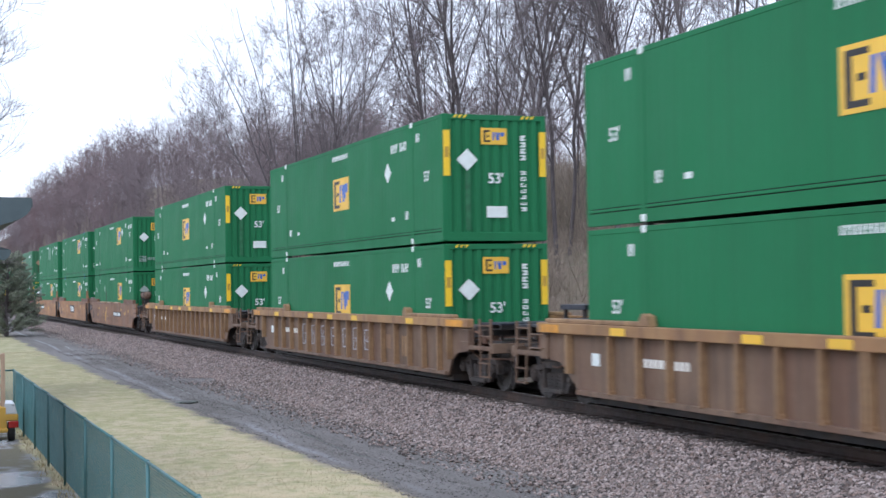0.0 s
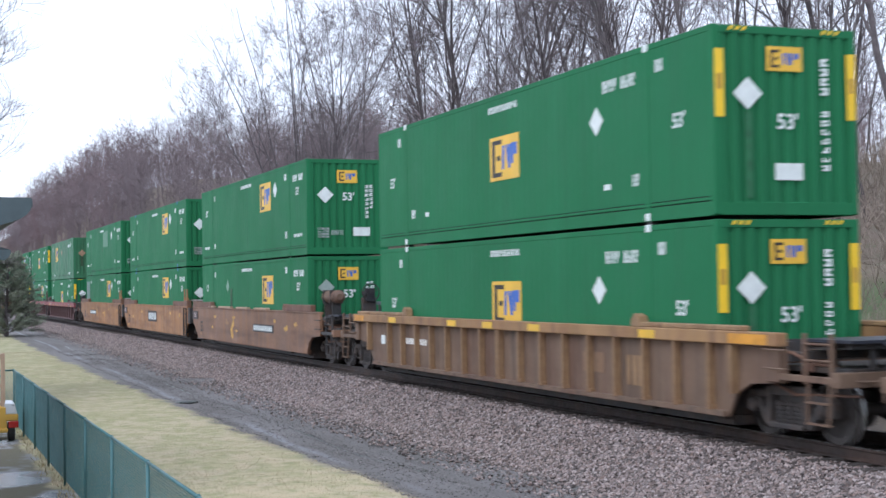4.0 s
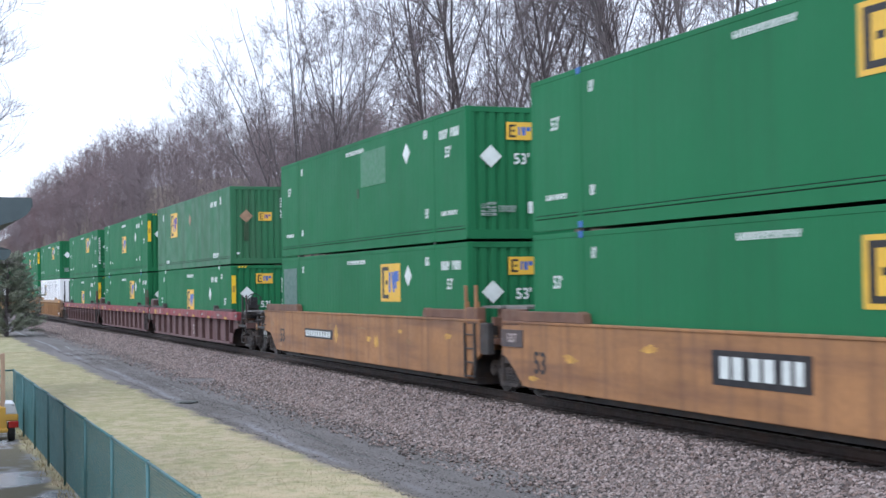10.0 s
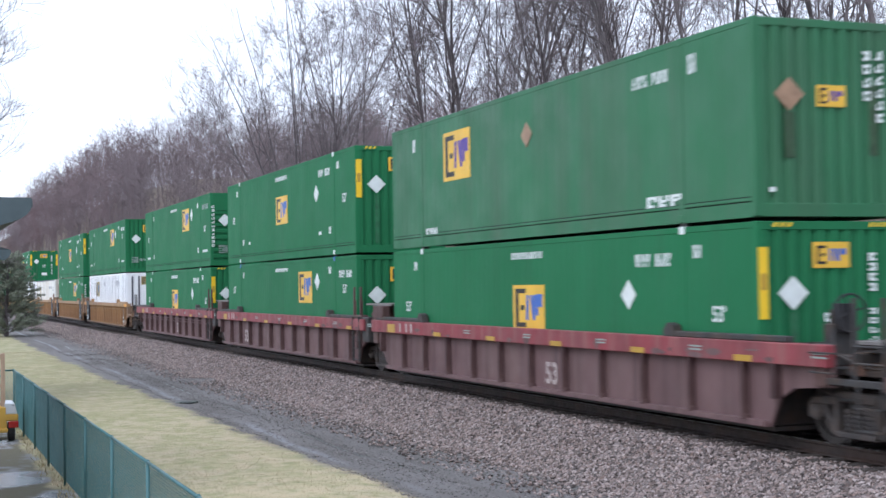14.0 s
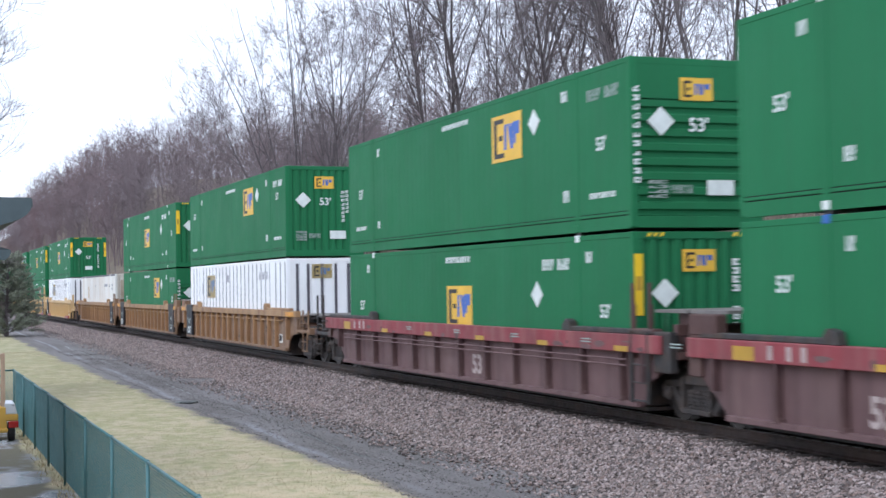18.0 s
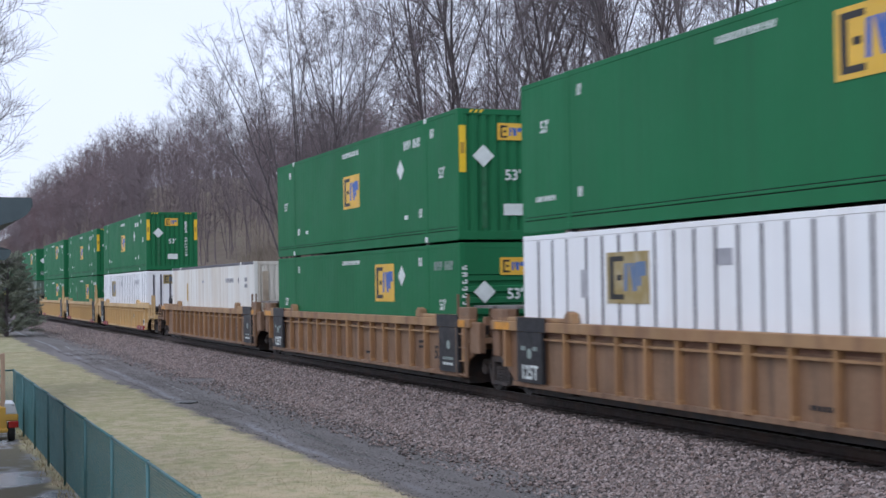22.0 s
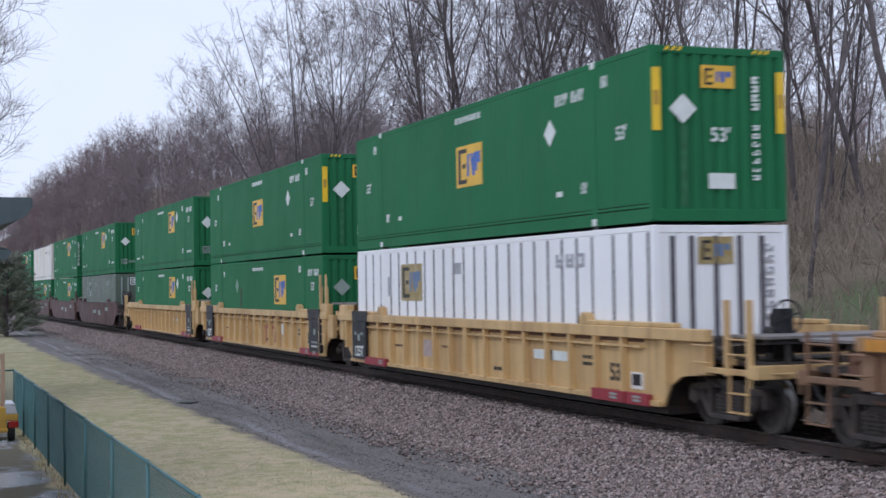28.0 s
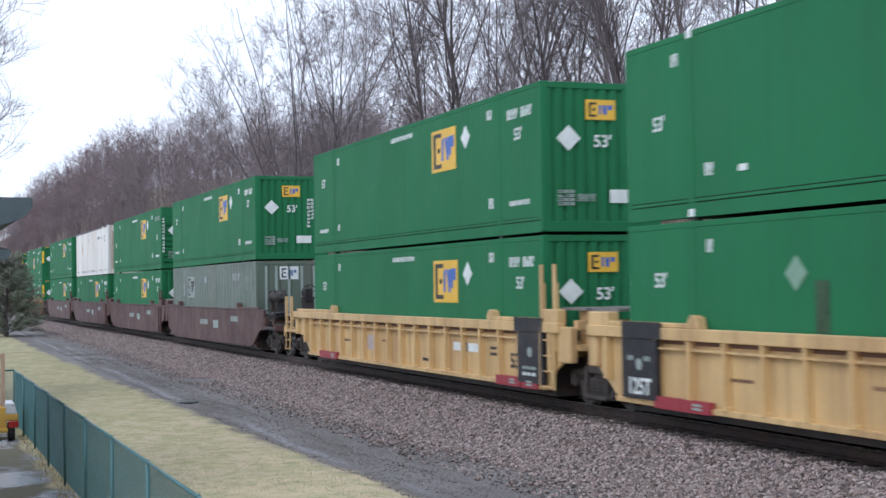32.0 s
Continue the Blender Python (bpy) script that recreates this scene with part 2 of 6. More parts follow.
def mesh_of(name, bm, material, bevel=0.0, smooth=False):
    bmesh.ops.recalc_face_normals(bm, faces=bm.faces)
    if bevel:
        bmesh.ops.bevel(bm, geom=list(bm.edges), offset=bevel, segments=1, affect="EDGES", clamp_overlap=True)
    me = bpy.data.meshes.new(name)
    bm.to_mesh(me)
    bm.free()
    me.materials.append(material)
    if smooth:
        me.polygons.foreach_set("use_smooth", [True] * len(me.polygons))
    return me


def part(name, bm, material, parent, label="", bevel=0.0, smooth=False):
    ob = new(name, mesh_of(name, bm, material, bevel, smooth))
    ob.parent = parent
    return tagged(ob, label)


def piece(name, me, parent, at=(0, 0, 0), label=""):
    """One more object on a mesh that is already there."""
    ob = new(name, me)
    ob.parent = parent
    ob.location = at
    return tagged(ob, label)


def boxed(name, dims, material, parent, label="", bevel=0.0):
    bm = bmesh.new()
    box(bm, *dims)
    return part(name, bm, material, parent, label, bevel)


def thing(name, label, category, group="", kind=""):
    return tagged(new(name), label, category, group, kind)


TEXTS = {}


def lettering(words, height, material, facing, bold=0.006):
    """A flat mesh of built-in type; facing 'side' reads along +x towards -y, 'end' reads along +y towards +x."""
    key = (words, height, material.name, facing)
    if key not in TEXTS:
        cu = bpy.data.curves.new("type", "FONT")
        cu.body, cu.align_x, cu.align_y, cu.size = words, "CENTER", "CENTER", height * 1.38
        cu.extrude, cu.offset = 0.002, bold
        ob = new("type", cu)
        me = bpy.data.meshes.new_from_object(ob.evaluated_get(bpy.context.evaluated_depsgraph_get()))
        bpy.data.objects.remove(ob)
        bpy.data.curves.remove(cu)
        me.transform(pose(0, 0, 0, 90, 0, 0 if facing == "side" else 90))
        me.materials.clear()
        me.materials.append(material)
        TEXTS[key] = me
    return TEXTS[key]


# ---------------------------------------------------------------- containers
LONG, HALF, TALL = 16.154, 1.295, 2.896
POSTS = (2.08, 14.07)


def corrugated(bm, a0, a1, z0, z1, plane, inward, depth, pitch, flat, along="x"):
    """A panel with trapezoid corrugations, drawn out to a thickness; along x on a side wall, along y on an end wall."""
    pts = []
    n = max(1, round((a1 - a0) / pitch))
    p = (a1 - a0) / n
    ramp = p * (1 - flat) * 0.3
    for i in range(n):
        s = a0 + i * p
        pts += [(s, 0.0), (s + p * flat, 0.0), (s + p * flat + ramp, depth), (s + p - ramp, depth)]
    pts.append((a1, 0.0))
    lo, hi = [], []
    for a, off in pts:
        o = plane + inward * off
        lo.append(bm.verts.new((a, o, z0) if along == "x" else (o, a, z0)))
        hi.append(bm.verts.new((a, o, z1) if along == "x" else (o, a, z1)))
    for i in range(len(pts) - 1):
        bm.faces.new((lo[i], lo[i + 1], hi[i + 1], hi[i]))


def slatted(bm, y0, y1, z0, z1, plane, depth, pitch):
    """An end wall with level corrugations."""
    n = round((z1 - z0) / pitch)
    p = (z1 - z0) / n
    prof = []
    for i in range(n):
        s = z0 + i * p
        prof += [(s, -depth), (s + p * 0.35, -depth), (s + p * 0.45, 0), (s + p * 0.9, 0)]
    prof.append((z1, -depth))
    a = [bm.verts.new((plane + o, y0, z)) for z, o in prof]
    b = [bm.verts.new((plane + o, y1, z)) for z, o in prof]
    for i in range(len(prof) - 1):
        bm.faces.new((a[i], b[i], b[i + 1], a[i + 1]))


def side_plate(name, x0, x1, z0, z1, material, parent, label="", proud=0.006):
    return boxed(name, (x0, x1, -HALF - proud, -HALF + 0.003, z0, z1), material, parent, label)


def end_plate(name, y0, y1, z0, z1, material, parent, label="", proud=0.006):
    return boxed(name, (-0.003, proud, y0, y1, z0, z1), material, parent, label)


def side_diamond(parent, back, z, material, label):
    bm = bmesh.new()
    prism(bm, [(-back - 0.26, z), (-back, z - 0.25), (-back + 0.26, z), (-back, z + 0.25)], -HALF - 0.007, -HALF + 0.003)
    part("placard", bm, material, parent, label)


def end_diamond(parent, y, z, material, label):
    bm = bmesh.new()
    prism(bm, [(y - 0.26, z), (y, z - 0.25), (y + 0.26, z), (y, z + 0.25)], -0.003, 0.008, "x")
    part("placard", bm, material, parent, label)


def side_logo(parent, back0, back1, z0, z1, tint, ink):
    """A yellow panel with a dark bracket and slanted blue bars."""
    x0, x1 = -back0, -back1
    w, h = x1 - x0, z1 - z0
    p = side_plate("logo_panel", x0, x1, z0, z1, tint, parent, "yellow panel with dark and blue shapes")
    f = -HALF - 0.009
    bm = bmesh.new()
    for a, b, c, d in ((0.08, 0.18, 0.08, 0.92), (0.18, 0.42, 0.08, 0.18), (0.18, 0.42, 0.82, 0.92), (0.25, 0.37, 0.45, 0.56)):
        box(bm, x0 + w * a, x0 + w * b, f, f + 0.004, z0 + h * c, z0 + h * d)
    part("logo_bracket", bm, LOGO_BLACK, p)
    bm = bmesh.new()
    for a, s in ((0.44, -0.02), (0.55, 0.09), (0.66, -0.02)):
        prism(bm, [(x0 + w * a, z0 + h * 0.78), (x0 + w * (a + 0.08), z0 + h * 0.78), (x0 + w * (a + s + 0.08), z0 + h * 0.24), (x0 + w * (a + s), z0 + h * 0.24)], f, f + 0.004)
    prism(bm, [(x0 + w * 0.74, z0 + h * 0.80), (x0 + w * 0.94, z0 + h * 0.80), (x0 + w * 0.94, z0 + h * 0.53), (x0 + w * 0.82, z0 + h * 0.53), (x0 + w * 0.82, z0 + h * 0.34), (x0 + w * 0.74, z0 + h * 0.34)], f, f + 0.004)
    part("logo_mark", bm, ink, p)


def end_logo(parent, y0, y1, z0, z1, tint, ink):
    w, h = y1 - y0, z1 - z0
    p = end_plate("logo_panel", y0, y1, z0, z1, tint, parent, "small yellow panel with dark and blue shapes")
    bm = bmesh.new()
    for a, b, c, d in ((0.10, 0.17, 0.14, 0.86), (0.17, 0.36, 0.14, 0.25), (0.17, 0.36, 0.75, 0.86), (0.22, 0.32, 0.44, 0.57)):
        box(bm, 0.006, 0.010, y0 + w * a, y0 + w * b, z0 + h * c, z0 + h * d)
    part("logo_bracket", bm, LOGO_BLACK, p)
    bm = bmesh.new()
    for a, s in ((0.44, 0.0), (0.54, 0.06), (0.64, 0.0)):
        prism(bm, [(y0 + w * a, z0 + h * 0.74), (y0 + w * (a + 0.07), z0 + h * 0.74), (y0 + w * (a + s + 0.07), z0 + h * 0.26), (y0 + w * (a + s), z0 + h * 0.26)], 0.006, 0.010, "x")
    box(bm, 0.006, 0.010, y0 + w * 0.75, y0 + w * 0.90, z0 + h * 0.5, z0 + h * 0.74)
    part("logo_mark", bm, ink, p)


def strokes(bm, put, length, height, n, gap, seed):
    """Uneven upright strokes that stand for n characters too small to read."""
    rng = random.Random(seed)
    w = length / n
    for i in range(n):
        if n in (9, 12) and i == 4:
            continue
        u0, u1 = i * w, (i + 1 - max(gap, 0.38 if n > 6 else gap)) * w
        if n <= 2 or gap < 0.12:
            put(bm, u0, u1, 0.0, height)
            continue
        # two uprights and one or two short cross bars, none of them a letter
        a, b = u0 + 0.30 * (u1 - u0), u0 + 0.70 * (u1 - u0)
        put(bm, u0, a, 0.0, height)
        put(bm, b, u1, height * rng.choice((0.0, 0.0, 0.5)), height * rng.choice((1.0, 1.0, 0.5)) if rng.random() < 0.3 else height)
        for low in rng.sample((0.0, 0.38, 0.76), 2):
            put(bm, a, b, height * low, height * (low + 0.24))


def bars(name, parent, x0, x1, z0, z1, n, material, label="", gap=0.3):
    """Writing too small to read, as a row of upright bars on the side."""
    bm = bmesh.new()
    strokes(bm, lambda m, a, b, c, d: box(m, x0 + a, x0 + b, -HALF - 0.006, -HALF + 0.003, z0 + c, z0 + d), x1 - x0, z1 - z0, n, gap, len(parent.children) + n)
    tagged(part(name, bm, material, parent, label), kind="stuff")


def end_bars(name, parent, y0, y1, z0, z1, n, material, upright, label="", gap=0.3):
    bm = bmesh.new()
    if upright:
        strokes(bm, lambda m, a, b, c, d: box(m, -0.003, 0.007, y0 + c, y0 + d, z0 + a, z0 + b), z1 - z0, y1 - y0, n, gap, len(parent.children) + n)
    else:
        strokes(bm, lambda m, a, b, c, d: box(m, -0.003, 0.007, y0 + a, y0 + b, z0 + c, z0 + d), y1 - y0, z1 - z0, n, gap, len(parent.children) + n)
    tagged(part(name, bm, material, parent, label), kind="stuff")


def container(style, label):
    """A 53-foot box; its origin is the middle of the front end's foot, and it runs back along -x."""
    paint = {"white": WHITE, "plain": OFFWHITE, "grey": GREYGREEN, "old": OLD_GREEN}.get(style, GREEN)
    c = thing("shipping_container", label, "container", "double-stacked containers")
    striped = style in ("striped", "striped_low")
    # side walls in three bays between the posts
    depth = {"white": 0.03, "plain": 0.016, "grey": 0.03, "blue_posts": 0.0035}.get(style, 0.0035)
    pitch = {"white": 0.612, "grey": 0.54, "plain": 0.31}.get(style, 0.30 if not striped else 0.27)
    flat = {"white": 0.80, "grey": 0.70, "plain": 0.62}.get(style, 0.84)
    for side in (-1, 1):
        bm = bmesh.new()
        for a, b in ((-LONG + 0.12, -POSTS[1] - 0.09), (-POSTS[1] + 0.09, -POSTS[0] - 0.09), (-POSTS[0] + 0.09, -0.12)):
            corrugated(bm, a, b, 0.29, TALL - 0.10, side * (HALF - 0.006), -side, depth, pitch, flat)
        part("side_wall", bm, paint, c)
        boxed("bottom_rail", (-LONG + 0.10, -0.10, *sorted((side * (HALF - 0.002), side * (HALF - 0.12))), -0.012, 0.205), paint, c)
        # both grooves are filled with black, drawn as shadow lines
        boxed("rail_groove", (-LONG + 0.12, -0.12, *sorted((side * (HALF - 0.022), side * (HALF - 0.1))), 0.205, 0.222), GROOVE_SHADE, c)
        boxed("rail_lip", (-LONG + 0.10, -0.10, *sorted((side * HALF, side * (HALF - 0.08))), 0.222, 0.274), paint, c, "", 0.006)
        boxed("rail_groove", (-LONG + 0.12, -0.12, *sorted((side * (HALF - 0.020), side * (HALF - 0.1))), 0.274, 0.290), GROOVE_SHADE, c)
        boxed("top_rail", (-LONG + 0.10, -0.10, *sorted((side * HALF, side * (HALF - 0.09))), TALL - 0.10, TALL - 0.005), paint if style != "plain" else RIB_DARK, c, "", 0.008)
        for b in POSTS:
            boxed("side_post", (-b - 0.09, -b + 0.09, *sorted((side * (HALF + 0.004), side * (HALF - 0.08))), 0.0, TALL), paint, c, "", 0.006)
    if style in ("white", "grey"):
        # dark joints between the broad panels
        me = None
        n = round((POSTS[1] - POSTS[0] - 0.18) / pitch)
        xs = [-POSTS[1] + 0.09 + (i + 0.9) * ((POSTS[1] - POSTS[0] - 0.18) / n) for i in range(n)]
        xs += [-LONG + 0.12 + (i + 0.9) * 0.63 for i in range(3)] + [-1.99 + (i + 0.9) * 0.62 for i in range(3)]
        for x in xs:
            if me is None:
                bm = bmesh.new()
                box(bm, -0.019, 0.019, -HALF + 0.002, -HALF + 0.034, 0.26, TALL - 0.12)
                me = mesh_of("panel_joint", bm, RIB_DARK if style == "white" else MARK_GREY)
            piece("panel_joint", me, c, (x, 0, 0))
    # ends
    bm = bmesh.new()
    if style.endswith("slats"):
        slatted(bm, -HALF + 0.14, HALF - 0.14, 0.20, 2.19, -0.02, 0.052, 0.235)
        box(bm, -0.06, -0.006, -HALF + 0.12, HALF - 0.12, 2.19, TALL - 0.12)
    elif style in ("white", "grey"):
        corrugated(bm, -HALF + 0.11, HALF - 0.11, 0.18, TALL - 0.12, -0.012, -1, 0.03, 0.40, 0.8, "y")
    else:
        corrugated(bm, -HALF + 0.11, HALF - 0.11, 0.18, TALL - 0.12, -0.012, -1, 0.045, 0.237, 0.45, "y")
    part("front_wall", bm, paint, c)
    bm = bmesh.new()
    box(bm, -LONG + 0.02, -LONG + 0.06, -HALF + 0.1, -0.004, 0.15, TALL - 0.12)
    box(bm, -LONG + 0.02, -LONG + 0.06, 0.004, HALF - 0.1, 0.15, TALL - 0.12)
    for y in (-0.9, -0.35, 0.35, 0.9):
        tube(bm, (-LONG, y, 0.2), (-LONG, y, TALL - 0.15), 0.018, n=6)
    part("rear_door_panel", bm, paint, c)
    boxed("end_top_rail", (-0.09, -0.002, -HALF + 0.10, HALF - 0.10, TALL - 0.13, TALL - 0.004), paint, c, "", 0.008)
    boxed("end_sill", (-0.10, -0.002, -HALF + 0.10, HALF - 0.10, -0.008, 0.19), paint, c, "", 0.008)
    boxed("rear_frame", (-LONG + 0.01, -LONG + 0.09, -HALF + 0.10, HALF - 0.10, TALL - 0.12, TALL - 0.004), paint, c)
    boxed("roof", (-LONG + 0.05, -0.05, -HALF + 0.05, HALF - 0.05, TALL - 0.05, TALL - 0.015), paint, c)
    boxed("underframe", (-LONG + 0.08, -0.08, -HALF + 0.08, HALF - 0.08, 0.06, 0.18), DECK, c)
    bm = bmesh.new()
    box(bm, -0.13, 0, 0, 0.13, 0.0, TALL)
    post = mesh_of("corner_post", bm, paint, 0.012)
    for x, y in ((0, -HALF), (0, HALF - 0.13), (-LONG + 0.13, -HALF), (-LONG + 0.13, HALF - 0.13)):
        piece("corner_post", post, c, (x, y, 0))
    if style in ("white", "plain", "grey"):
        cast_paint = paint
    else:
        cast_paint = MARK_WHITE if striped else (BLUE_PAINT if style == "blue_posts" else paint)
    bm = bmesh.new()
    box(bm, -0.085, 0.085, -0.012, 0.10, -0.005, 0.12)
    cast = mesh_of("casting", bm, cast_paint, 0.01)
    for b in POSTS:
        for z in (0.0, TALL - 0.12):
            piece("casting", cast, c, (-b, -HALF, z + (0.004 if z else 0)))
    # markings
    if style in ("plain",):
        side_plate("logo_panel", -12.6, -12.35, 1.45, 2.2, DULL_YELLOW, c, "narrow faded yellow panel")
        bars("side_stencil", c, -4.7, -3.3, 2.18, 2.34, 6, MARK_STEEL)
        bars("small_stencil", c, -9.2, -8.9, 2.2, 2.3, 2, MARK_STEEL)
        bars("size_stencil", c, -1.5, -1.1, 2.2, 2.34, 4, MARK_STEEL)
        bars("size_stencil", c, -1.5, -1.1, 1.98, 2.12, 4, MARK_STEEL)
        side_plate("post_mark", -2.55, -2.45, 2.15, 2.35, RIB_DARK, c)
        end_plate("end_mark", 0.16, 0.25, 2.02, 2.52, DULL_YELLOW, c, "faded yellow strip")
        end_plate("end_mark", 0.63, 0.70, 2.02, 2.14, RIB_DARK, c)
        end_bars("end_stencil", c, -0.16, 0.10, 1.22, 1.34, 3, MARK_STEEL, False)
        for y, w, z0, z1 in ((-1.0, 0.22, 0.3, 2.55), (-0.40, 0.30, 0.3, 1.15), (0.60, 0.12, 0.3, 2.0)):
            end_plate("rust_streak", y, y + w, z0, z1, GRIME, c, "brownish grime down the end wall", 0.004)
        bm = bmesh.new()
        prism(bm, [(-0.25 + 0.24 * math.cos(k * 0.5236), 1.30 + 0.27 * math.sin(k * 0.5236)) for k in range(12)], -0.003, 0.007, "x")
        part("worn_decal", bm, PLATE_TAN, c, "round worn decal")
        return c
    if style in ("white", "grey"):
        side_logo(c, 12.6, 11.1, 1.60, 2.48, PALE_YELLOW if style == "white" else MARK_GREY, FADED_BLUE if style == "white" else LOGO_BLACK)
        bars("side_stencil", c, -3.7, -2.4, 2.25, 2.5, 3, MARK_STEEL)
        bars("small_stencil", c, -9.0, -8.4, 2.2, 2.45, 1, MARK_STEEL, "faint grey stencil block")
        bars("low_stencil", c, -13.6, -13.3, 1.7, 2.2, 2, MARK_STEEL)
        end_logo(c, -0.45, 0.22, 2.25, 2.70, PALE_YELLOW if style == "white" else MARK_WHITE, FADED_BLUE)
        end_bars("number_stencil", c, 0.82, 1.0, 1.3, 2.65, 7, MARK_STEEL, True)
        for y, w in ((-0.98, 0.09), (-0.62, 0.09), (-0.16, 0.09), (0.30, 0.09), (0.74, 0.09)):
            end_plate("end_joint", y, y + w, 0.22, TALL - 0.18, RIB_DARK if style == "white" else MARK_GREY, c)
        bm = bmesh.new()
        prism(bm, [(-0.85, 0.7), (-0.78, 0.45), (-0.55, 0.38), (-0.42, 0.55), (-0.5, 0.85), (-0.7, 0.95)], -0.003, 0.008, "x")
        part("worn_decal", bm, MARK_BROWN, c, "worn pinkish decal patch")
        return c
    f53 = lettering("53'", 0.24, MARK_WHITE, "side")
    e53 = lettering("53'", 0.24, MARK_WHITE, "end")
    if striped:
        z = 1.12
        side_logo(c, 8.74, 7.26, z, z + 0.90, LOGO_YELLOW, LOGO_BLUE)
        bars("side_lettering", c, -8.79, -7.27, 2.53, 2.66, 14, MARK_WHITE, "", 0.18)
        side_diamond(c, 3.88, 1.83, MARK_WHITE, "white diamond placard")
        bars("number_stencil", c, -3.61, -2.40, 2.29, 2.50, 9, MARK_WHITE)
        piece("size_mark", f53, c, (-1.03, -HALF - 0.004, 1.53))
        piece("size_mark", f53, c, (-15.05, -HALF - 0.004, 1.53))
        bars("small_mark", c, -1.75, -1.50, 2.40, 2.60, 3, MARK_WHITE, "", 0.35)
        bars("small_mark", c, -14.62, -14.40, 2.40, 2.60, 3, MARK_WHITE, "", 0.35)
        bars("weight_block", c, -2.58, -2.34, 0.60, 0.80, 3, MARK_WHITE, "", 0.35)
        bars("weight_block", c, -13.65, -13.40, 0.60, 0.80, 3, MARK_WHITE, "", 0.35)
        bars("sticker", c, -3.62, -3.38, 0.60, 0.70, 1, MARK_WHITE, "", 0.0)
        bars("sticker", c, -12.72, -12.50, 0.60, 0.70, 1, MARK_WHITE, "", 0.0)
        for y in (-1.27, 1.12):
            s = end_plate("corner_stripe", y, y + 0.16, 1.48, 2.52, STRIPE_YELLOW, c, "bright yellow height stripe", 0.009)
            end_plate("stripe_mark", y + 0.03, y + 0.13, 1.90, 2.14, DULL_YELLOW, s, "", 0.012)
        for y0 in (-1.02, 0.66):
            for i in range(3):
                y = y0 + i * 0.12
                bm = bmesh.new()
                prism(bm, [(y, TALL - 0.085), (y + 0.06, TALL - 0.085), (y + 0.10, TALL - 0.02), (y + 0.04, TALL - 0.02)], -0.003, 0.006, "x")
                part("hazard_stripe", bm, STRIPE_YELLOW, c, "slanted yellow hazard stripe")
        end_plate("dirt_streak", -0.74, -0.62, 0.25, 1.58, STAIN, c, "faint dark stain below the placard", 0.004)
        end_diamond(c, -0.69, 1.85, MARK_WHITE, "white diamond placard")
        end_logo(c, -0.34, 0.30, 2.21, 2.59, LOGO_YELLOW, LOGO_BLUE)
        piece("size_mark", e53, c, (0.009, 0.01, 1.42))
        end_plate("data_label", -0.22, 0.28, 0.53, 0.79, MARK_WHITE, c, "white data label")
        end_bars("number_stencil", c, 0.64, 0.77, 0.68, 1.66, 7, MARK_WHITE, True, "", 0.22)
        end_bars("number_stencil", c, 0.64, 0.77, 1.86, 2.46, 4, MARK_WHITE, True, "", 0.22)
        return c
    if style == "old":
        side_logo(c, 12.55, 10.95, 1.40, 2.49, LOGO_YELLOW, LOGO_PURPLE)
        side_diamond(c, 7.97, 2.0, MARK_BROWN, "weathered brown diamond placard")
        bars("number_stencil", c, -3.61, -2.40, 2.28, 2.48, 9, MARK_WHITE)
        bars("size_block", c, -3.18, -2.02, 0.28, 0.46, 3, MARK_WHITE, "", 0.15)
        bars("size_block", c, -13.75, -13.0, 0.26, 0.40, 3, MARK_WHITE, "", 0.15)
        bars("small_mark", c, -14.62, -14.42, 2.25, 2.55, 3, MARK_WHITE, "", 0.35)
        bars("small_mark", c, -1.80, -1.55, 2.30, 2.60, 3, MARK_WHITE, "", 0.35)
        end_diamond(c, -0.69, 1.78, MARK_BROWN, "weathered brown diamond placard")
        end_plate("rust_streak", -0.78, -0.60, 0.85, 1.52, RUST_STREAK, c, "dark stain below the placard")
        end_plate("rust_streak", 0.70, 0.86, 0.90, 1.95, RUST_STREAK, c, "dark stain below the number")
        end_logo(c, -0.22, 0.29, 1.61, 1.93, LOGO_YELLOW, LOGO_PURPLE)
        end_bars("number_stencil", c, 0.62, 0.74, 1.72, 2.52, 4, MARK_WHITE, True)
        end_bars("number_stencil", c, 0.84, 0.96, 1.40, 2.52, 6, MARK_WHITE, True)
        end_bars("sticker", c, -1.05, -0.95, 0.35, 0.42, 1, MARK_WHITE, False, "", 0.0)
        return c
    # the newer plain boxes
    if style != "no_logo":
        lift, ahead = (-0.15, 0.20) if style.startswith("faded") else (0.0, 0.0)
        side_logo(c, 6.0 - ahead, 4.49 - ahead, 1.57 + lift, 2.52 + lift, LOGO_YELLOW, LOGO_BLUE)
    if style.startswith("faded"):
        side_diamond(c, 11.34, 2.05, MARK_FAINT, "faded grey diamond placard")
    else:
        side_diamond(c, 3.90, 2.20, MARK_WHITE, "white diamond placard")
    if style == "no_logo":
        side_plate("repainted_patch", -7.6, -5.5, 1.62, 2.55, FRESH_GREEN, c, "smooth repainted patch", 0.004)
        side_plate("scuff", -7.95, -7.78, 1.35, 1.60, RUST_STREAK, c)
    if style == "patched":
        side_plate("repainted_patch", -15.9, -14.3, 1.30, 2.55, PATCH, c, "dark blue-green repainted patch", 0.005)
    bars("side_lettering", c, -8.92, -7.29, 2.55, 2.66, 14, MARK_WHITE, "", 0.18)
    bars("number_stencil", c, -1.60, -0.37, 2.30, 2.50, 9, MARK_WHITE if style != "slats" else MARK_GREY)
    size_z = 1.50 if style == "slats" else 1.97
    piece("size_mark", f53, c, (-1.08, -HALF - 0.004, size_z))
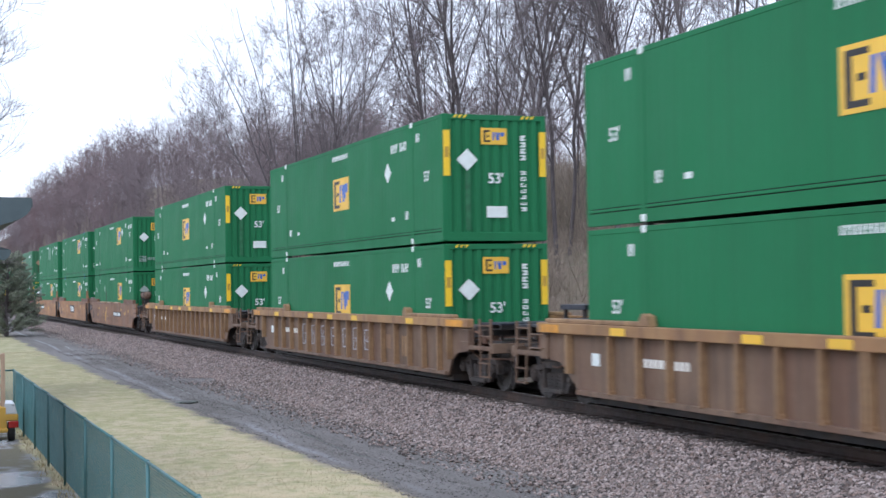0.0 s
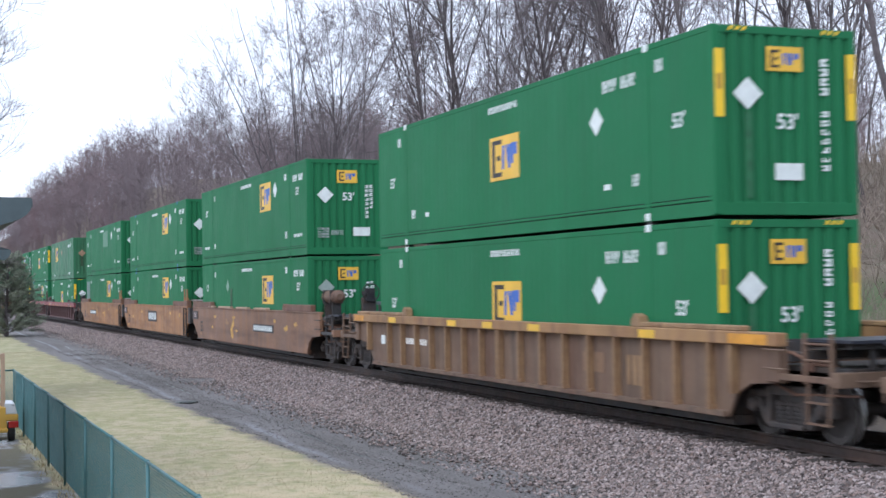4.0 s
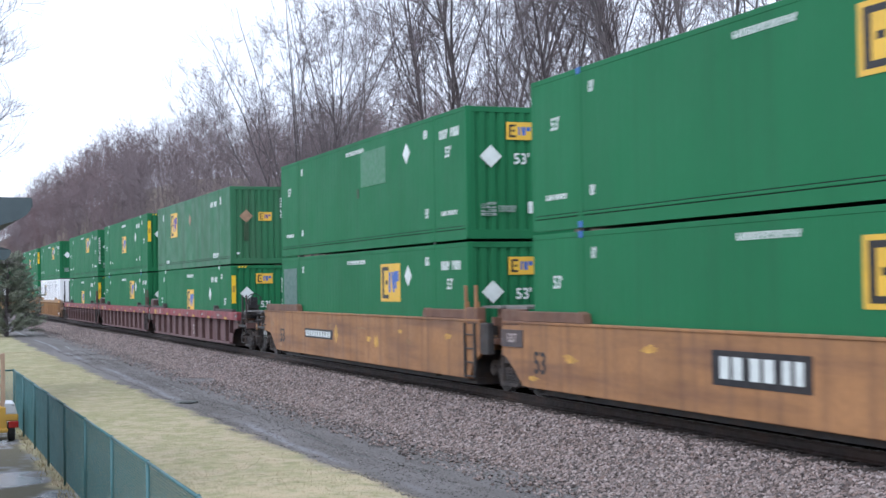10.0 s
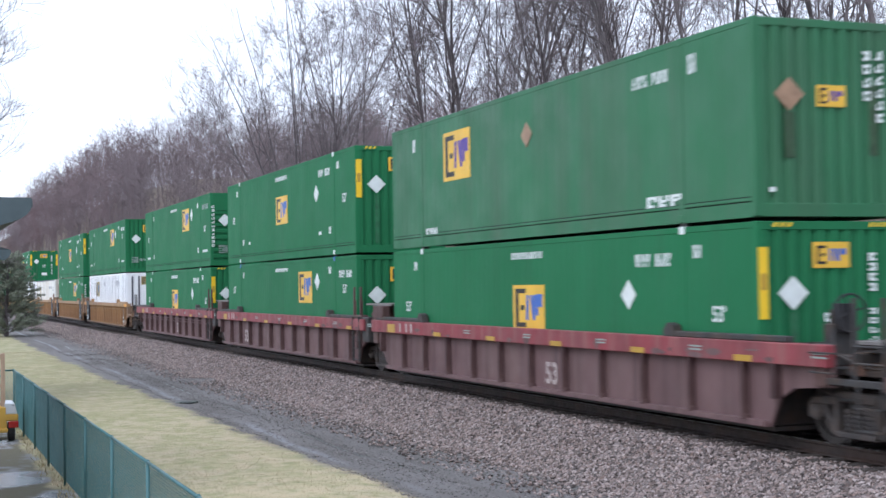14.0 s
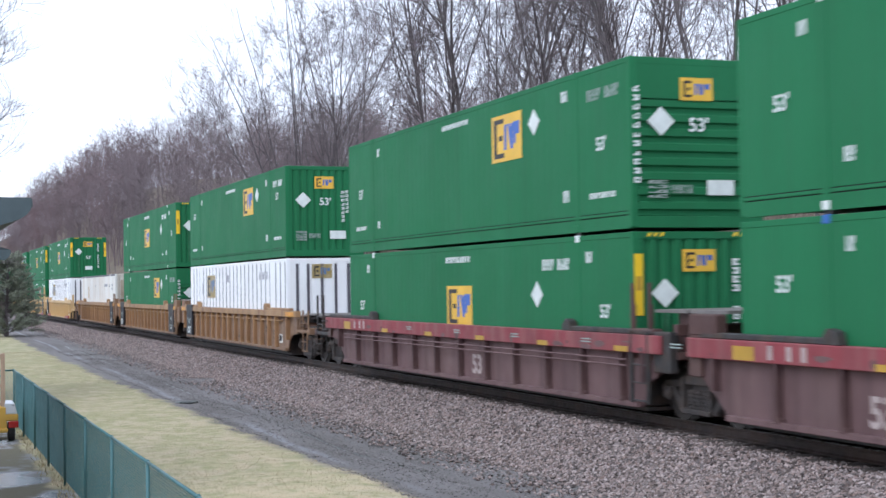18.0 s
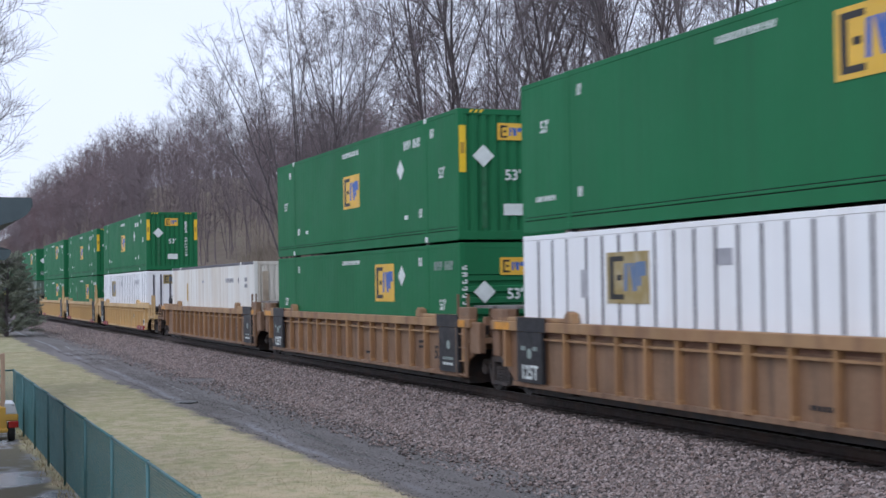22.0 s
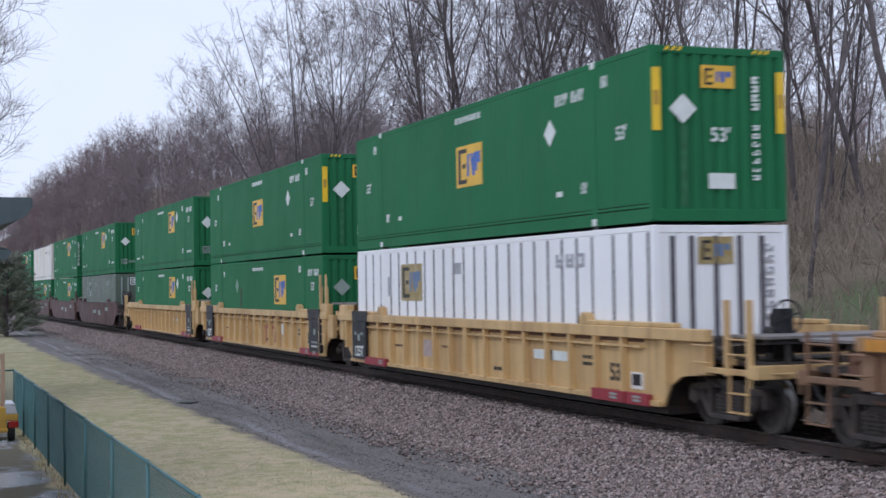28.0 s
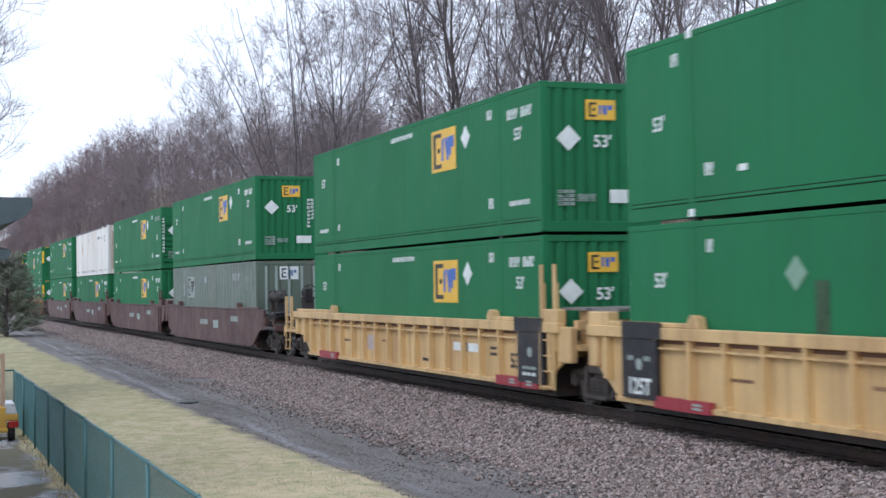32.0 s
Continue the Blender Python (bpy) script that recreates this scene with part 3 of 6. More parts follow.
    if style != "patched":
        piece("size_mark", f53, c, (-15.07, -HALF - 0.004, size_z))
    bars("weight_block", c, -2.66, -2.40, 2.42, 2.62, 3, MARK_WHITE, "", 0.35)
    bars("weight_block", c, -2.62, -2.38, 0.56, 0.78, 3, MARK_WHITE, "", 0.35)
    bars("weight_block", c, -13.66, -13.46, 2.40, 2.60, 3, MARK_WHITE, "", 0.35)
    bars("weight_block", c, -13.66, -13.46, 0.56, 0.74, 3, MARK_WHITE, "", 0.35)
    bars("line_stencil", c, -1.54, -0.55, 0.56, 0.66, 10, MARK_WHITE, "", 0.2)
    bars("line_stencil", c, -15.5, -14.6, 0.56, 0.66, 10, MARK_WHITE, "", 0.2)
    end_logo(c, -0.33, 0.31, 2.17, 2.56, LOGO_YELLOW, LOGO_BLUE)
    end_diamond(c, -0.71, 1.95 if style.startswith("faded") else 1.80, MARK_GREY if style.startswith("faded") else MARK_WHITE, "diamond placard")
    piece("size_mark", e53, c, (0.009, 0.02, 1.74))
    if style == "slats":
        end_bars("number_stencil", c, -1.24, -1.12, 0.75, 2.45, 11, MARK_WHITE, True)
    else:
        end_bars("number_stencil", c, 0.56, 0.66, 1.10, 2.15, 8, MARK_WHITE, True)
        end_bars("number_stencil", c, 0.70, 0.80, 1.40, 2.15, 6, MARK_WHITE, True)
    end_bars("number_stencil", c, 1.13, 1.20, 1.00, 2.30, 12, MARK_FAINT, True, "", 0.4)
    end_plate("data_label", 0.17, 0.70, 0.55, 0.81, MARK_WHITE, c, "white data label")
    end_bars("data_block", c, -0.96, -0.60, 0.50, 0.82, 4, MARK_GREY, True)
    end_bars("data_block", c, -0.53, -0.11, 0.58, 0.72, 6, MARK_GREY, False)
    if style.startswith("faded"):
        end_plate("rust_streak", -0.80, -0.62, 0.80, 1.52, RUST_STREAK, c, "dark stain below the placard")
        side_plate("scuff", -10.9, -10.6, 1.25, 1.95, RUST_STREAK, c, "dark scuff on the wall", 0.004)
    return c


# ---------------------------------------------------------------- well cars
WELL_FLOOR = 0.30
WHEEL_R = 0.46


def wheelset_mesh():
    bm = bmesh.new()
    for s in (-1, 1):
        prof = [(0.0, 0.695), (0.485, 0.695), (0.485, 0.725), (0.462, 0.735), (WHEEL_R, 0.83), (0.37, 0.83), (0.35, 0.79), (0.16, 0.775), (0.14, 0.86), (0.0, 0.86)]
        n = 28
        rings = [[bm.verts.new((r * math.cos(2 * math.pi * i / n), s * y, r * math.sin(2 * math.pi * i / n))) for i in range(n)] for r, y in prof[1:-1]]
        for a, b in zip(rings, rings[1:]):
            for i in range(n):
                j = (i + 1) % n
                bm.faces.new((a[i], a[j], b[j], b[i]))
        bm.faces.new(rings[0])
        bm.faces.new(rings[-1])
        # a chalk mark and casting lugs turn with the wheel
        for k in range(3):
            a = 2.1 * k
            box(bm, 0.24 * math.cos(a) - 0.03, 0.24 * math.cos(a) + 0.03, *sorted((s * 0.775, s * 0.80)), 0.24 * math.sin(a) - 0.03, 0.24 * math.sin(a) + 0.03)
    tube(bm, (0, -0.98, 0), (0, 0.98, 0), 0.085, n=12)
    me = mesh_of("wheelset", bm, WHEEL_STEEL)
    me.materials.append(TREAD)
    for f in me.polygons:
        c = f.center
        if 0.72 < abs(c.y) < 0.831 and math.hypot(c.x, c.z) > 0.435:
            f.material_index = 1
    return me


def side_frame_mesh():
    bm = bmesh.new()
    top = [(-1.08, 0.56), (-0.98, 0.66), (-0.60, 0.68), (-0.38, 0.76), (0.38, 0.76), (0.60, 0.68), (0.98, 0.66), (1.08, 0.56), (0.60, 0.57), (0.38, 0.62), (-0.38, 0.62), (-0.60, 0.57)]
    prism(bm, top, -0.07, 0.07)
    for m in (-1, 1):
        strut = [(m * 0.46, 0.16), (m * 0.46, 0.27), (m * 0.66, 0.50), (m * 0.70, 0.58), (m * 0.78, 0.58), (m * 0.76, 0.46), (m * 0.56, 0.18)]
        prism(bm, strut if m > 0 else strut[::-1], -0.06, 0.06)
        tip = [(m * 0.98, 0.62), (m * 1.08, 0.58), (m * 1.08, 0.38), (m * 0.98, 0.36)]
        prism(bm, tip if m > 0 else tip[::-1], -0.07, 0.07)
    for x in (-0.82, 0.82):
        tube(bm, (x, -0.13, WHEEL_R), (x, 0.06, WHEEL_R), 0.115, n=12)
        tube(bm, (x, -0.16, WHEEL_R), (x, -0.12, WHEEL_R), 0.07, n=10)
    box(bm, -0.46, -0.38, -0.10, 0.10, 0.20, 0.74)
    box(bm, 0.38, 0.46, -0.10, 0.10, 0.20, 0.74)
    box(bm, -0.42, 0.42, -0.12, 0.10, 0.16, 0.24)
    return mesh_of("side_frame", bm, TRUCK_STEEL, 0.012)


def spring_mesh():
    """One coil spring, turned as a single ribbed column."""
    bm = bmesh.new()
    prof = [(0.055, 0.24)]
    for k in range(5):
        z = 0.25 + k * 0.06
        prof += [(0.085, z), (0.085, z + 0.035), (0.068, z + 0.04), (0.068, z + 0.055)]
    rings = [[bm.verts.new((r * math.cos(2 * math.pi * i / 10), r * math.sin(2 * math.pi * i / 10), z)) for i in range(10)] for r, z in prof]
    for a, b in zip(rings, rings[1:]):
        for i in range(10):
            bm.faces.new((a[i], a[(i + 1) % 10], b[(i + 1) % 10], b[i]))
    return mesh_of("spring", bm, TRUCK_STEEL)


WHEELSET, SIDE_FRAME, SPRING = wheelset_mesh(), side_frame_mesh(), spring_mesh()


def add_truck(car, x):
    bm = bmesh.new()
    box(bm, -0.24, 0.24, -1.0, 1.0, 0.50, 0.72)
    tube(bm, (0, 0, 0.70), (0, 0, 0.84), 0.30, n=14)
    box(bm, -0.62, 0.62, -0.55, -0.47, 0.34, 0.46)
    box(bm, -0.62, 0.62, 0.47, 0.55, 0.34, 0.46)
    t = part("truck", bm, TRUCK_STEEL, car, "dark cast-steel two-axle truck")
    t.location = (x, 0, 0)
    for y in (-1.0, 1.0):
        f = piece("side_frame", SIDE_FRAME, t, (0, y, 0))
        if y > 0:
            f.rotation_euler = (0, 0, math.pi)
        for x in (-0.22, 0.0, 0.22):
            piece("spring", SPRING, t, (x, y, 0))
    for dx in (-0.82, 0.82):
        piece("wheelset", WHEELSET, t, (dx, 0, WHEEL_R))


def both(name, dims, material, parent, label="", bevel=0.0):
    """A part on the near side and its mirror on the far side; dims give y from the middle outwards."""
    x0, x1, y0, y1, z0, z1 = dims
    boxed(name, (x0, x1, -y1, -y0, z0, z1), material, parent, label, bevel)
    boxed(name, (x0, x1, y0, y1, z0, z1), material, parent, label, bevel)


def side_sheets(car, outline, y0, y1, material, name="side_wall", label=""):
    for s in (-1, 1):
        bm = bmesh.new()
        prism(bm, outline, s * y0, s * y1)
        part(name, bm, material, car, label)


def ladder(parent, x0, x1, y, z0, z1, rungs, material):
    bm = bmesh.new()
    for x in (x0, x1):
        box(bm, x - 0.022, x + 0.022, y - 0.03, y + 0.03, z0, z1)
    for i in range(rungs):
        z = z0 + (z1 - z0) * (i + 0.15) / rungs
        tube(bm, (x0, y, z), (x1, y, z), 0.016, n=6)
    part("ladder", bm, material, parent)


def brake_wheel(parent, x, y, z, material):
    bm = bmesh.new()
    n = 18
    for i in range(n):
        a, b = 2 * math.pi * i / n, 2 * math.pi * (i + 1) / n
        tube(bm, (x, y + 0.26 * math.cos(a), z + 0.26 * math.sin(a)), (x, y + 0.26 * math.cos(b), z + 0.26 * math.sin(b)), 0.018, n=6, cap=False)
    for a in (0.3, 1.87, 3.44, 5.0):
        tube(bm, (x, y, z), (x, y + 0.26 * math.cos(a), z + 0.26 * math.sin(a)), 0.013, n=5)
    box(bm, x - 0.22, x - 0.02, y - 0.13, y + 0.13, z - 0.25, z + 0.13)
    part("brake_wheel", bm, material, parent, "hand brake wheel on its housing")


def bar_text(parent, x0, x1, y, z0, z1, n, material, name="number_stencil", label=""):
    bm = bmesh.new()
    w = (x1 - x0) / n
    for i in range(n):
        box(bm, x0 + i * w, x0 + (i + 0.66) * w, y - 0.004, y + 0.006, z0, z1)
    tagged(part(name, bm, material, parent, label), kind="stuff")


# hand brakes: how far ahead of the box, how far across and how high
BRAKES = {"rust": (2.02, 0.05, 2.08), "red": (1.40, -0.75, 1.80), "plum": (2.02, 0.05, 2.08), "yellow": (2.30, -0.32, 1.70)}


def bent(bm, pts, r, n=6):
    for p, q in zip(pts, pts[1:]):
        tube(bm, p, q, r, n=n)


def slim_ends(car, sign, end, main, dark, style):
    """Slender posts, grab irons, a hanging step, pipes and rigging on the deck of a free end."""
    def at(e, y, z):
        return (end + sign * e, y, z)

    def X(a, b):
        return tuple(sorted((end + sign * a, end + sign * b)))

    tall = {"yellow": 1.98, "red": 2.02, "tan": 1.56, "brown": 1.54}.get(style, 1.46)
    paint = DECK if style in ("red", "rust", "plum") else main
    half = 0.042 if style == "yellow" else 0.026
    for e in (2.35, 2.95):
        for y in (-1.40, 1.40):
            boxed("railing_post", (*X(e - half, e + half), y - half, y + half, 0.86, tall), paint, car, "", 0.006)
    bm = bmesh.new()
    bent(bm, [at(2.35, -1.42, 1.18), at(2.95, -1.42, 1.18)], 0.018)
    bent(bm, [at(2.35, -1.42, 1.40), at(2.95, -1.42, 1.40)], 0.018)
    part("grab_iron", bm, paint, car)
    bm = bmesh.new()
    bent(bm, [at(1.55, -1.46, 1.30), at(1.55, -1.53, 1.30), at(2.05, -1.53, 1.30), at(2.05, -1.46, 1.30)], 0.014)
    bent(bm, [at(1.55, -1.46, 1.04), at(1.55, -1.53, 1.04), at(2.05, -1.53, 1.04), at(2.05, -1.46, 1.04)], 0.014)
    part("grab_iron", bm, paint, car)
    bm = bmesh.new()
    for e in (2.45, 2.92):
        bent(bm, [at(e, -1.42, 0.95), at(e, -1.45, 0.32)], 0.020)
    for z in (0.34, 0.62):
        box(bm, *X(2.43, 2.94), -1.47, -1.40, z - 0.012, z + 0.012)
    part("sill_step", bm, paint, car, "hanging steel step")
    boxed("corner_bracket", (*X(1.50, 1.78), -1.44, -1.32, 0.84, 1.30), main, car, "", 0.015)
    boxed("side_beam", (*X(1.75, 3.15), -1.43, -1.36, 0.88, 0.97), main if style in ("yellow", "tan") else paint, car, "", 0.01)
    boxed("crossover_platform", (*X(2.15, 3.25), -1.30, 1.30, 1.42, 1.46), PLATFORM if style in ("rust", "brown", "plum") else GRATE, car, "walkway grating")
    for e in (2.2, 2.65, 3.1):
        boxed("platform_bearer", (*X(e, e + 0.05), -1.26, 1.26, 1.34, 1.42), dark, car)
    for e in (2.25, 3.05):
        for y in (-0.85, 0.85):
            boxed("platform_leg", (*X(e, e + 0.06), y - 0.03, y + 0.03, 1.06, 1.36), dark, car)
    for k, e in enumerate((1.30, 1.78, 2.25)):
        boxed("cross_beam", (*X(e, e + 0.10), -1.32, 1.32, 1.08 + 0.05 * k, 1.20 + 0.05 * k), dark if k else main, car, "", 0.008)
    if style == "brown" and sign < 0:
        boxed("upper_platform", (*X(1.85, 2.95), -0.45, 1.25, 1.74, 1.84), PLATFORM, car, "dark upper deck plate", 0.01)
        boxed("upper_platform", (*X(1.15, 2.30), -0.75, 1.25, 1.50, 1.58), PLATFORM, car, "dark upper deck plate", 0.01)
        for e in (1.25, 1.95, 2.80):
            boxed("platform_leg", (*X(e, e + 0.07), -0.42, -0.35, 1.06, 1.75 if e > 1.6 else 1.51), dark, car)
    # brake gear that shows under and over the deck
    bm = bmesh.new()
    tube(bm, at(0.95, -0.98, 1.24), at(1.42, -0.98, 1.24), 0.15, n=14)
    tube(bm, at(1.42, -0.98, 1.24), at(1.95, -0.98, 1.20), 0.028, n=7)
    part("brake_cylinder", bm, TRUCK_STEEL, car, "brake cylinder with its push rod")
    bm = bmesh.new()
    bent(bm, [at(0.3, -1.30, 1.22), at(1.9, -1.30, 1.26), at(2.3, -1.22, 1.12), at(3.0, -0.6, 0.98)], 0.022)
    bent(bm, [at(0.6, -1.05, 0.92), at(1.7, -1.12, 0.66), at(2.9, -0.9, 0.70)], 0.020)
    part("air_pipe", bm, RUST_DARK if style in ("brown", "rust", "tan") else dark, car)
    bm = bmesh.new()
    bent(bm, [at(3.05, -1.46, 0.72), at(3.08, -1.44, 0.92), at(3.22, -0.9, 0.92), at(3.45, -0.14, 1.02)], 0.016)
    part("uncoupling_lever", bm, paint, car)
    bm = bmesh.new()
    box(bm, *X(2.05, 2.30), -1.25, -0.95, 1.00, 1.30)
    part("valve_box", bm, RUST_DARK if style != "yellow" else main, car, "", 0.02)


def end_section(car, sign, end, main, dark, style, free):
    """The frame beyond the well, reckoned outwards from the container's end: bolster, deck, railings, steps and a coupler at a free end."""
    def X(a, b):
        return tuple(sorted((end + sign * a, end + sign * b)))

    boxed("bulkhead", (*X(0.12, 0.20), -1.34, 1.34, 0.20, 1.36), dark, car)
    boxed("bolster", (*X(0.20, 0.55), -1.34, 1.34, 0.86, 1.16), main, car, "", 0.01)
    if free:
        boxed("end_deck", (*X(0.55, 3.05), -1.20, 1.20, 1.00, 1.08), dark, car, "", 0.01)
        boxed("centre_sill", (*X(0.20, 3.25), -0.30, 0.30, 0.72, 1.02), dark, car)
        boxed("end_sill", (*X(2.98, 3.16), -1.44, 1.44, 0.84, 1.04), main, car, "", 0.01)
        bm = bmesh.new()
        box(bm, *X(3.2, 3.55), -0.10, 0.10, 0.80, 0.98)
        box(bm, *X(3.45, 3.78), -0.16, 0.14, 0.74, 1.04)
        part("coupler", bm, TRUCK_STEEL, car, "cast knuckle coupler", 0.02)
        bm = bmesh.new()
        pts = [(end + sign * a, y, z) for a, y, z in ((3.0, -0.42, 0.86), (3.25, -0.46, 0.58), (3.5, -0.40, 0.42), (3.8, -0.26, 0.50))]
        for p, q in zip(pts, pts[1:]):
            tube(bm, p, q, 0.028, n=7)
        part("air_hose", bm, HOSE, car, "black rubber air hose")
        slim_ends(car, sign, end, main, dark, style)
        if sign > 0 and style in ("rust", "plum"):
            bm = bmesh.new()
            tube(bm, (end + 0.42, -0.80, 1.97), (end + 1.62, -0.80, 1.97), 0.19, n=18)
            tube(bm, (end + 0.30, -0.80, 1.97), (end + 0.42, -0.80, 1.97), 0.09, 0.19, n=18)
            tube(bm, (end + 1.62, -0.80, 1.97), (end + 1.72, -0.80, 1.97), 0.19, 0.09, n=18)
            part("air_reservoir", bm, CAR_BROWN if style == "rust" else dark, car, "air reservoir tank with domed ends")
            for e in (0.62, 1.36):
                boxed("reservoir_bracket", (end + e - 0.03, end + e + 0.03, -0.94, -0.66, 1.05, 1.84), dark, car, "", 0.01)
                boxed("reservoir_strap", (end + e - 0.025, end + e + 0.025, -1.0, -0.60, 1.76, 2.165), dark, car, "", 0.004)
        if sign > 0 and style in BRAKES:
            bx, by, bz = BRAKES[style]
            brake_wheel(car, end + bx, by, bz, CAR_BLACK)
            boxed("brake_stand", (end + bx - 0.34, end + bx - 0.10, by - 0.20, by + 0.20, 1.0, bz - 0.14), dark, car, "", 0.02)
            bm = bmesh.new()
            tube(bm, (end + bx - 0.20, by - 0.16, 1.08), (end + bx - 0.20, by - 0.16, bz + 0.05), 0.025, n=8)
            tube(bm, (end + bx - 0.20, by - 0.16, 1.55), (end + bx + 0.35, by - 0.5, 1.12), 0.018, n=6)
            part("brake_chain_rod", bm, dark, car)
    else:
        block = RUST_DARK if style == "rust" else main
        inner = DECK if style in ("rust", "red") else main
        boxed("articulation_arm", (*X(0.35, 1.62), -0.40, 0.40, 0.78, 1.10), dark, car, "", 0.015)
        boxed("end_deck", (*X(0.55, 1.45), -1.30, 1.30, 1.02, 1.14), block, car, "", 0.01)
        boxed("walkway", (*X(0.55, 1.60), -1.20, 1.20, 1.76, 1.81), GRATE, car, "galvanised walkway grating")
        boxed("walkway_beam", (*X(1.30, 1.45), -1.30, 1.30, 1.40, 1.58), block, car, "", 0.01)
        for y in (-1.0, 1.0):
            boxed("walkway_bracket", (*X(1.10, 1.45), y - 0.08, y + 0.08, 1.12, 1.76), block, car, "", 0.012)
        if sign > 0:
            boxed("corner_block", (*X(0.28, 0.92), -1.46, -1.26, 1.42, 1.78 if style != "red" else 1.50), block, car, "", 0.02)
            boxed("side_block", (*X(0.90, 1.42), -1.44, -1.28, 0.80, 1.46), inner, car, "", 0.02)
            high = {"yellow": 2.62, "tan": 2.06}.get(style, 2.25)
            wide = {"tan": 0.024, "red": 0.03, "rust": 0.05}.get(style, 0.048)
            for e in (0.22, 0.80):
                boxed("tall_guide", (*X(e - wide, e + wide), -1.46, -1.40 + wide * 0.6, 1.0, high - 0.35), main, car, "tall container guide post", 0.006)
                boxed("guide_tip", (*X(e - wide * 1.4, e + wide * 0.5), -1.45, -1.40, high - 0.40, high), main, car, "", 0.004)
            ladder(car, end + 0.24, end + 0.80, -1.48, 0.28, 1.45, 4, inner)
        else:
            boxed("corner_block", (*X(0.45, 1.25), -1.46, -1.26, 1.44, 1.76), block, car, "", 0.02)
            boxed("side_block", (*X(0.95, 1.30), -1.44, -1.28, 0.80, 1.46), block, car, "", 0.02)
            if style == "rust":
                boxed("capacity_panel", (*X(0.20, 1.25), -1.475, -1.44, 1.02, 1.36), FADED_BLACK, car, "faded dark panel with white lettering")
                piece("capacity_mark", lettering("125T", 0.17, MARK_PINK, "side"), car, (end - 0.72, -1.477, 1.19))


def well_car(style, front_free, rear_free, label, extras=""):
    """One well; the origin is on the track under the front end of its containers."""
    car = thing("well_car", label, "railway car", "well cars of the freight train")
    main = {"brown": CAR_BROWN, "rust": CAR_RUST, "red": CAR_MAROON, "tan": CAR_TAN, "yellow": CAR_YELLOW, "plum": CAR_PLUM}[style]
    if extras == "number_front":
        main = CAR_RUST_OLD
    chord = {"red": CAR_RED, "brown": CHORD_BROWN, "tan": CHORD_TAN}.get(style, main)
    rib_paint = {"brown": RIB_BROWN, "tan": RIB_TAN, "red": RIB_RED}.get(style, main)
    xf = 1.85 if front_free else (1.0 if style != "red" else 1.2)
    xr = -LONG - (1.80 if rear_free else 1.25)
    top = 1.40 if style == "red" else 1.53
    low = 0.21 if style == "red" else 0.27
    if style == "plum":
        outline = [(0.1, low + 0.03), (-0.5, low - 0.03), (-14.7, low - 0.08), (-15.2, low), (-16.5, 0.55), (-LONG - 1.0, top), (1.75, top), (1.5, 0.9), (0.9, 0.75)]
    else:
        outline = [(0.38, low), (-LONG - 0.25, low), (-LONG - 0.75, 0.62), (-LONG - 1.05, 0.80), (xr, 0.86), (xr, top - 0.2), (xf, top - 0.2), (xf, 0.84), (min(xf, 1.0) - 0.02, 0.78), (0.62, 0.62)]
    if style in ("rust", "plum"):
        outline = [(x, z + (0.2 if z > 1.2 else 0)) for x, z in outline] if style == "rust" else outline
        side_sheets(car, outline, 1.38, 1.45, main)
        both("floor_sill", (-LONG - 0.1, 0.25, 1.28, 1.40, low - 0.02, low + 0.10), main, car)
        both("top_lip", (xr + 0.02, xf - 0.02, 1.33, 1.47, top - 0.05, top), main, car, "", 0.01)
    else:
        side_sheets(car, outline, 1.325, 1.37, main)
        both("top_chord", (xr, xf, 1.33, 1.50, top - (0.30 if style == "red" else 0.19), top), chord, car, "faded red top chord" if style == "red" else "", 0.012)
        both("bottom_sill", (-LONG - 0.25, 0.36, 1.30, 1.46, low - 0.01, low + 0.08), main, car, "", 0.008)
    low_floor = 0.22 if style == "red" else WELL_FLOOR
    boxed("well_floor", (-LONG - 0.2, 0.25, -1.20, 1.20, 0.12, low_floor - 0.04), DECK, car)
    for x in (-POSTS[0], -POSTS[1], -0.08, -LONG + 0.08):
        for y in (-1.22, 1.22):
            boxed("corner_pad", (x - 0.10, x + 0.10, y - 0.10, y + 0.10, 0.19, low_floor), DECK, car)
    # ribs
    if style not in ("rust", "plum"):
        pitch, first = {"brown": (1.005, 0.05), "tan": (1.014, 0.86), "yellow": (1.011, 0.86), "red": (1.49, 0.21)}[style]
        bm = bmesh.new()
        prism(bm, [(0, low + 0.07), (0.075, low + 0.07), (0.075, top - 0.18), (0.0, top - 0.18)], -1.495, -1.365)
        rib = mesh_of("rib", bm, rib_paint, 0.008)
        bm = bmesh.new()
        box(bm, -0.035, 0.11, -1.475, -1.365, low + 0.07, low + 0.14)
        gusset = mesh_of("rib_foot", bm, rib_paint, 0.01)
        x = -first
        while x > -LONG + 0.1:
            piece("rib", rib, car, (x, 0, 0))
            if abs(x + 8.05) < 0.4 and style != "red":
                piece("rib", rib, car, (x - 0.11, 0, 0))
            piece("rib_foot", gusset, car, (x, 0, 0))
            o = piece("rib", rib, car, (x, 0, 0))
            o.rotation_euler = (0, 0, math.pi)
            o.location = (x + 0.075, 0, 0)
            x -= pitch
        for fx in (0.62, -LONG - 0.55):
            boxed("end_stiffener", (fx - 0.05, fx + 0.05, -1.50, -1.36, 0.62, top - 0.2), rib_paint, car)
        if style in ("tan", "yellow"):
            boxed("side_stringer", (-LONG + 0.2, -0.2, -1.455, -1.368, 1.185, 1.225), chord, car)
            # the shade between chord and stringer, painted as a thin dark strip
            boxed("stringer_slot", (-LONG + 0.2, -0.2, -1.376, -1.368, 1.27, 1.335), RUST_DARK, car, "dark strip painted as shade under the top chord")
